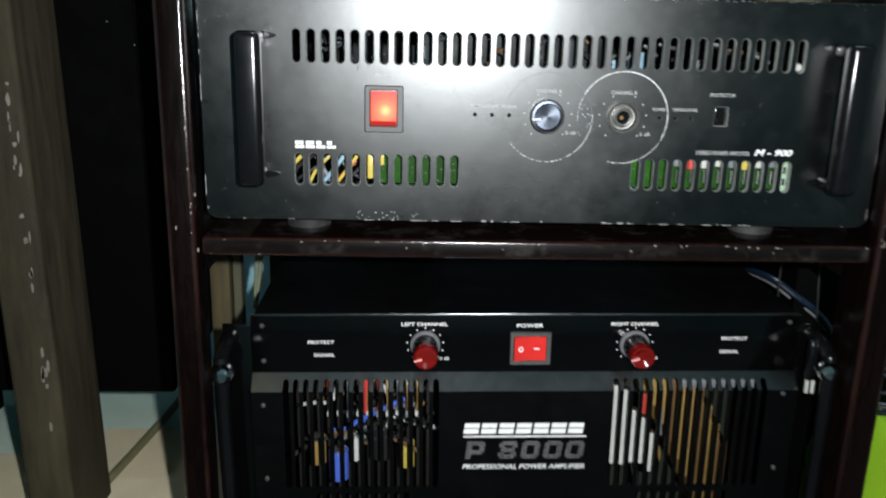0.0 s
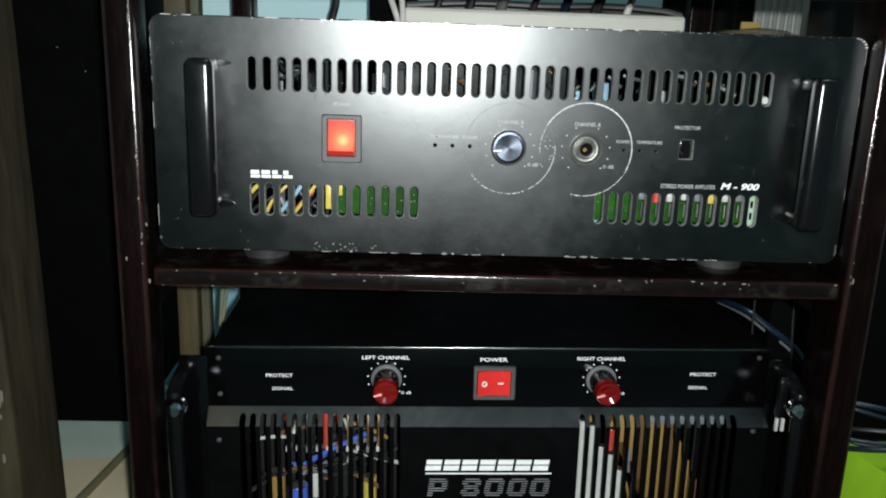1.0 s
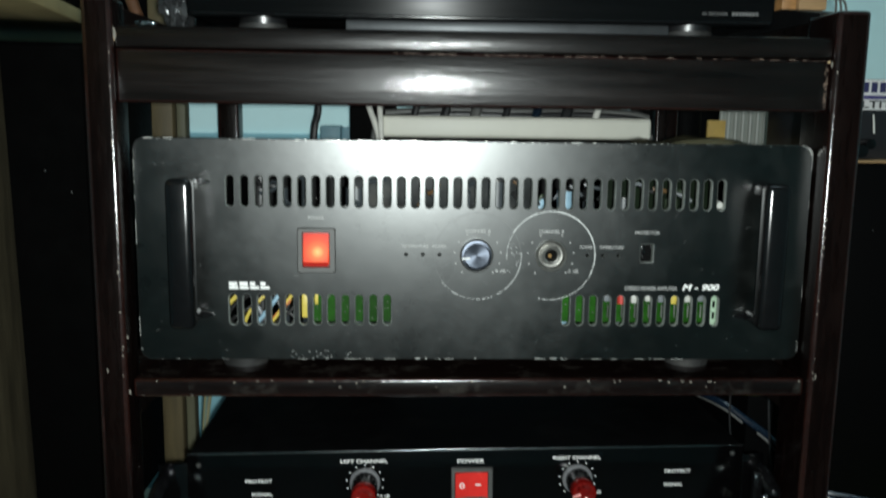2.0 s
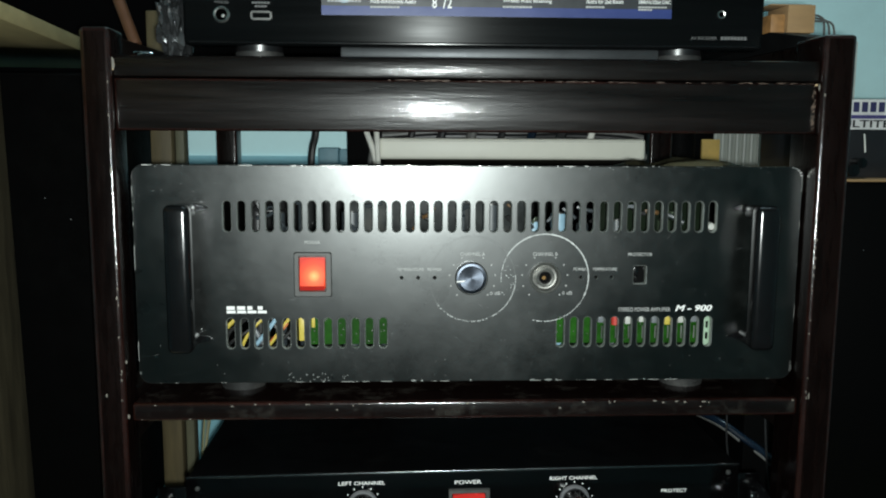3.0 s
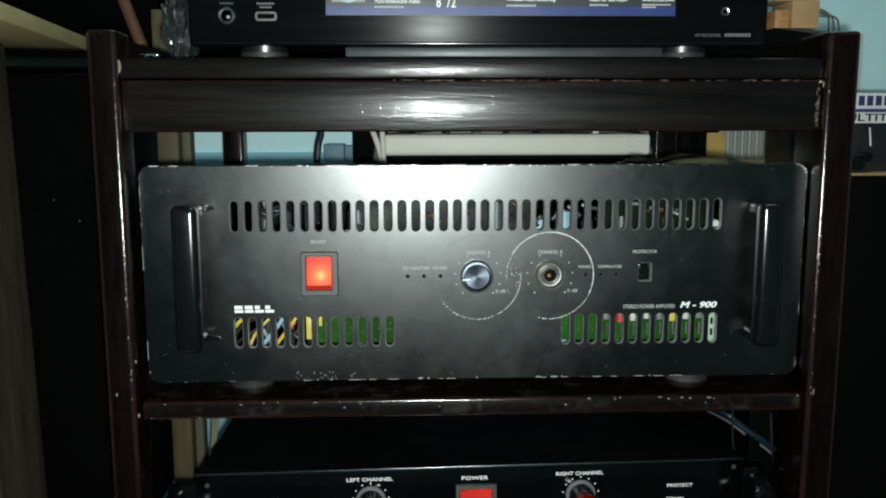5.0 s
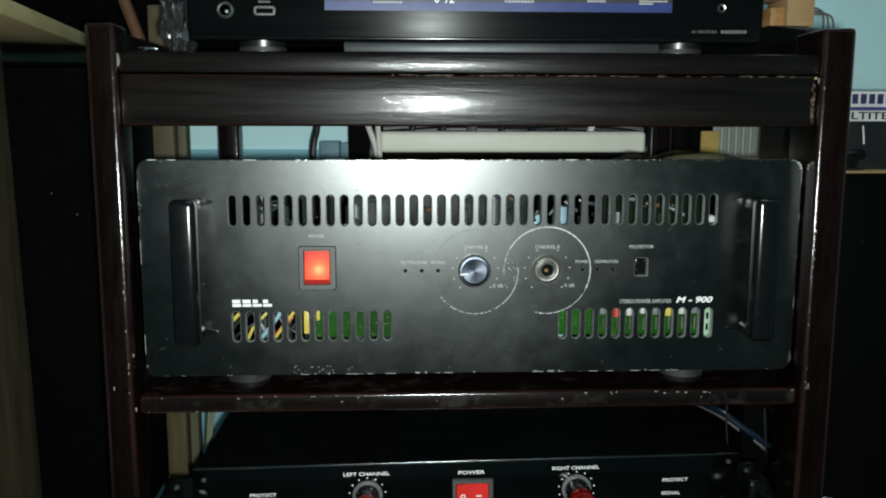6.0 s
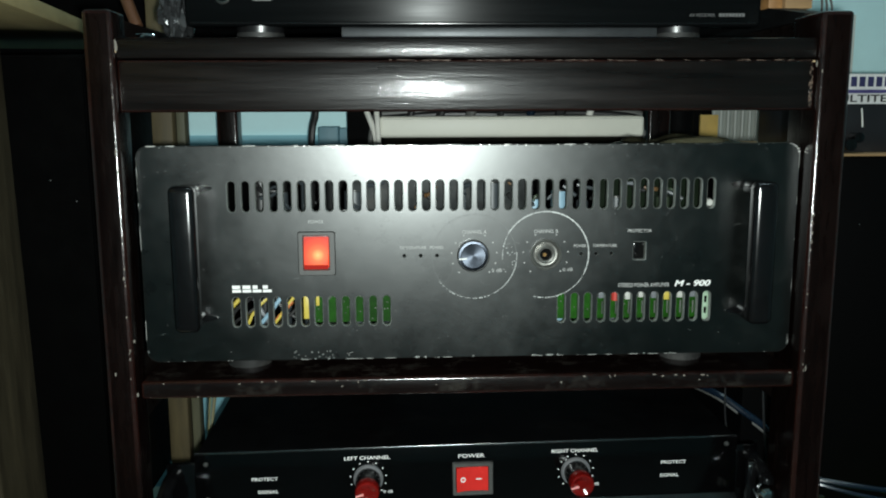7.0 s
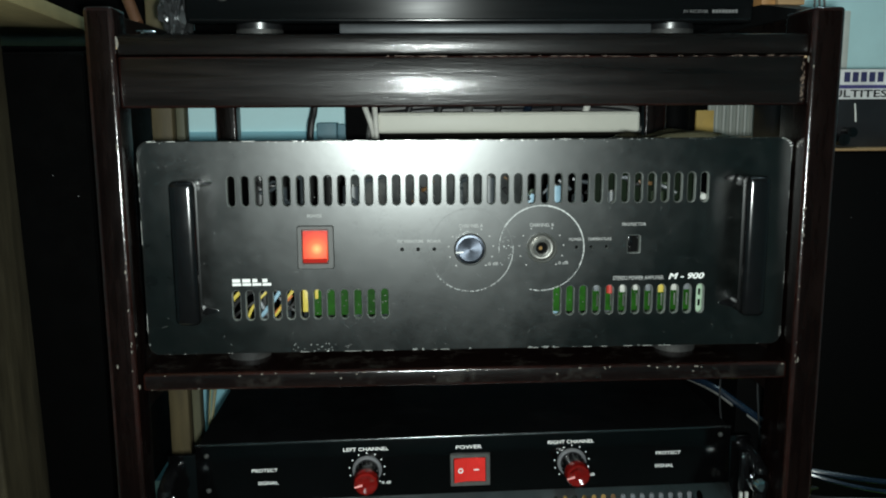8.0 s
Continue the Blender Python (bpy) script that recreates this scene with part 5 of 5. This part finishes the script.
bm = sheet(bmesh.new(), [lambda g: round_rect(-0.72, -0.48, -0.10, 0.270, 0.02, 6)], [(0.0, 0, 0), (0.006, 0, 0)], lambda x, y, z: (x, z, 0.4062 - y), (0, 0, 1))
solid("tan_sheet", bm, TAN, (-0.53, 0.07, 0.4002), "tan board lying on the green bench", "board")
cable("cable", [(-0.375, 0.40, 0.43), (-0.387, 0.377, 0.412), (-0.40, 0.28, 0.4115), (-0.413, 0.192, 0.4115), (-0.43, 0.08, 0.4115), (-0.44, -0.04, 0.4115)], 0.0046, CABLE_OLIVE, "olive cable lying across the tan board")
cable("cable", [(-0.276, 0.20, 0.4095), (-0.30, 0.12, 0.4088), (-0.32, 0.06, 0.4088), (-0.33, -0.05, 0.4088)], 0.0022, CABLE_OLIVE, "thin olive cable lying across the tan board")
# black sheet added so the wall left of the receiver stays dark
solid("dark_wall_filler", box(bmesh.new(), -0.80, -0.285, WALL_Y - 0.012, WALL_Y - 0.0005, 0.985, 1.7, 0.003), surface("black_wall_filler", (0.0015, 0.0014, 0.0016), 0.95, vary=0.4, grain=200, spec=0.05), (-0.54, WALL_Y, 0.985), "black sheet added on the wall to keep this corner dark", "cloth")
# crumpled bag, stick and foil on the rack's top
bm = bmesh.new()
bmesh.ops.create_icosphere(bm, subdivisions=4, radius=1.0)
for v in bm.verts:
    k = 0.72 + 0.55 * abs(noise.noise(v.co * 2.1)) + 0.25 * abs(noise.noise(v.co * 6.0))
    v.co = Vector((-0.2195 + 0.0135 * v.co.x * k, 0.055 + 0.028 * v.co.y * k, max(0.9834, 1.012 + 0.033 * v.co.z * k)))
solid("crumpled_bag", bm, surface("shiny_grey_film", (0.055, 0.058, 0.06), 0.24, metal=0.6, vary=0.7, grain=60, bump=0.3, spec=0.9), (-0.22, 0.055, 0.9834), "crumpled shiny grey-black plastic bag beside the receiver", "plastic bag", smooth=12)
bm = bmesh.new()
bmesh.ops.create_icosphere(bm, subdivisions=3, radius=1.0)
for v in bm.verts:
    k = 0.6 + 0.7 * abs(noise.noise(v.co * 3.0 + Vector((5, 1, 2))))
    v.co = Vector((-0.2280 + 0.0085 * v.co.x * k, -0.003 + 0.004 * v.co.y * k, 0.9853 + 0.0018 * v.co.z * k))
solid("foil_scrap", bm, CHROME, (-0.228, -0.003, 0.9834), "small scrap of silver foil on the rack top", "foil", smooth=10)
solid("wooden_stick", rod(bmesh.new(), (-0.2550, 0.07, 0.9976), (-0.3050, 0.10, 1.12), 0.0045, 14), surface("orange_brown_wood", (0.07, 0.03, 0.013), 0.5, vary=0.3), (-0.255, 0.07, 0.9976), "thin brown wooden stick leaning on the rack rail", "stick")

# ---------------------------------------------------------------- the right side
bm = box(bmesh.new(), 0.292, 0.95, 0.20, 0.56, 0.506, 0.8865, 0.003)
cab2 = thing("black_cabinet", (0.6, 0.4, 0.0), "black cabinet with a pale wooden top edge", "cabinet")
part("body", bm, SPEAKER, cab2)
part("top_edge", box(bmesh.new(), 0.292, 0.95, 0.198, 0.56, 0.8870, 0.8895, 0.0006), CARTON, cab2, "thin raw wood edge")
for x in (0.32, 0.92):
    for y in (0.24, 0.52):
        part("leg", box(bmesh.new(), x - 0.02, x + 0.02, y - 0.02, y + 0.02, 0, 0.506, 0.003), SPEAKER, cab2)
tester = thing("tester_box", (0.5, 0.28, 0.8897), "black product box with white lettered label strips", "box")
part("carton", box(bmesh.new(), 0.352, 0.62, 0.222, 0.34, 0.8897, 0.9672, 0.001), surface("dark_box_card", (0.012, 0.012, 0.014), 0.35), tester)
part("label_strip", box(bmesh.new(), 0.3525, 0.6195, 0.2212, 0.2217, 0.9375, 0.9668), surface("white_card", (0.70, 0.69, 0.68), 0.5), tester, "white label", smooth=0)
part("label_band", box(bmesh.new(), 0.3525, 0.6195, 0.2206, 0.2210, 0.9480, 0.9515), surface("violet_print", (0.06, 0.05, 0.18), 0.5), tester, "dark violet line", smooth=0)
bars("maker_mark", 0.3932, 0.4360, 0.9545, 0.9642, 0.2212, 5, surface("dark_violet_print", (0.03, 0.03, 0.10), 0.5), tester, gap=0.3, label="dark blue maker's mark")
lettering("print", "MULTITESTER", 0.3700, 0.4665, 0.9393, 0.9468, 0.2212, TINT["black"], tester, bold=0.02)
for x, z, r in ((0.388, 0.898, 0.006), (0.396, 0.905, 0.005)):
    solid("audio_plug", lathe(bmesh.new(), (x, 0.205, z + 0.0), [(0, -0.004), (r, -0.003), (r, 0.012), (0, 0.012)], 18), GLOSS, (x, 0.205, 0.89), "small black plug lying on the cabinet", "plug", "plugs on the cabinet")
cable("cable", [(0.405, 0.219, 0.933), (0.405, 0.217, 0.925), (0.4055, 0.216, 0.915)], 0.0008, CABLE_WHITE, "short white string on the box")
bm = box(bmesh.new(), 0.2445, 0.2655, 0.014, 0.38, 0.9978, 1.0134)
bmesh.ops.bisect_plane(bm, geom=bm.verts[:] + bm.edges[:] + bm.faces[:], plane_co=(0, 0.078, 0), plane_no=(0, 1, 0))
for v in bm.verts:
    if v.co.z > 1.0 and v.co.y < 0.02:
        v.co.z = 1.0030
solid("black_board", bm, surface("worn_black_board", (0.003, 0.003, 0.0032), 0.6, vary=0.4, grain=150, spec=0.2), (0.256, 0.2, 0.9978), "black board lying along the rack's side rail", "board")
cb = thing("cardboard_box", (0.27, 0.09, 1.0135), "small open brown cardboard box on the black board", "box")
part("carton", box(bmesh.new(), 0.2590, 0.2815, 0.080, 0.120, 1.0135, 1.0355, 0.0008), CARTON, cb)
part("flap", box(bmesh.new(), 0.2470, 0.2586, 0.084, 0.115, 1.0135, 1.0285, 0.0008), surface("orange_label", (0.30, 0.15, 0.05), 0.6, vary=0.5, grain=160), cb, "orange-brown printed side")
part("top_flap", box(bmesh.new(), 0.2470, 0.2810, 0.086, 0.122, 1.0358, 1.0367, 0.0003), CARTON, cb)
for k in range(3):
    cable("cable", [(0.2815, 0.10, 1.030 - 0.003 * k), (0.297, 0.105, 1.030 - 0.002 * k), (0.304 + 0.004 * k, 0.11, 1.022), (0.308 + 0.005 * k, 0.12, 0.99)], 0.0009, CABLE_GREY, "thin grey wire beside the cardboard box")
solid("conduit", box(bmesh.new(), 0.564, 0.576, WALL_Y - 0.012, WALL_Y - 0.0005, 0.9005, 1.06, 0.002), CABLE_WHITE, (0.578, 0.57, 0.9), "white plastic conduit on the teal wall", "conduit", kind="structure")
bench2 = thing("low_bench", (0.7, 0.3, 0.0), "low dark bench beside the rack", "bench")
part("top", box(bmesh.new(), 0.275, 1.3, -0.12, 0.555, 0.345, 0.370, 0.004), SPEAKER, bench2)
for x in (0.31, 1.26):
    for y in (-0.08, 0.52):
        part("leg", box(bmesh.new(), x - 0.02, x + 0.02, y - 0.02, y + 0.02, 0, 0.345, 0.003), SPEAKER, bench2)
bm = bmesh.new()
bmesh.ops.create_cone(bm, cap_ends=True, segments=4, radius1=0.16, radius2=0.11, depth=0.133, matrix=Matrix.Translation((0.47, 0.17, 0.437)) @ Matrix.Rotation(radians(52), 4, "Z"))
bmesh.ops.subdivide_edges(bm, edges=bm.edges[:], cuts=6, use_grid_fill=True)
for v in bm.verts:
    if v.co.z > 0.375:
        v.co += Vector((noise.noise(v.co * 18), noise.noise(v.co * 18 + Vector((3, 0, 0))), noise.noise(v.co * 18 + Vector((0, 7, 0))))) * 0.012
solid("green_bag", bm, LIME, (0.47, 0.17, 0.3705), "bright lime-green plastic bag on the bench", "bag")
rnd = random.Random(9)
for k in range(6):
    cx, cz, r = 0.435 + 0.01 * k, 0.545 + 0.004 * k, 0.07 + 0.009 * k
    pts = [(cx + r * math.cos(a) * 1.3, 0.16 - 0.05 * math.sin(a) + 0.006 * k, cz + 0.016 * math.sin(a + k) - 0.012 * (k % 2)) for a in [0.5 + i * 0.55 for i in range(9)]]
    cable("cable", pts, 0.0021 + 0.0007 * (k % 2), CABLE_BLUE if k % 3 else CABLE_BLACK, "blue-black cable in a loose coil over the green bag", 6)
jack = thing("jack_plug", (0.42, 0.10, 0.54), "silver jack plug on a coiled cable", "plug")
part("shell", rod(bmesh.new(), (0.408, 0.100, 0.546), (0.425, 0.098, 0.5455), 0.0035, 14), CHROME, jack)
part("pin", rod(bmesh.new(), (0.4105, 0.099, 0.548), (0.4100, 0.099, 0.560), 0.0015, 10), CHROME, jack)
for k in range(5):
    bm = bmesh.new()
    bmesh.ops.create_icosphere(bm, subdivisions=3, radius=0.014)
    for v in bm.verts:
        v.co = v.co * (1 + 0.3 * noise.noise(v.co * 120)) + Vector((0.395 + 0.022 * k, 0.035 + 0.006 * (k % 2), 0.445))
    solid("yellow_lump", bm, TINT["ochre"], (0.395 + 0.022 * k, 0.035, 0.43), "yellow crumpled packing lump beside the green bag", "packing", "yellow packing lumps")
solid("packing_crate", box(bmesh.new(), 0.36, 0.53, -0.01, 0.075, 0.3705, 0.432, 0.003), SPEAKER, (0.44, 0.03, 0.3705), "dark crate under the yellow packing", "crate")
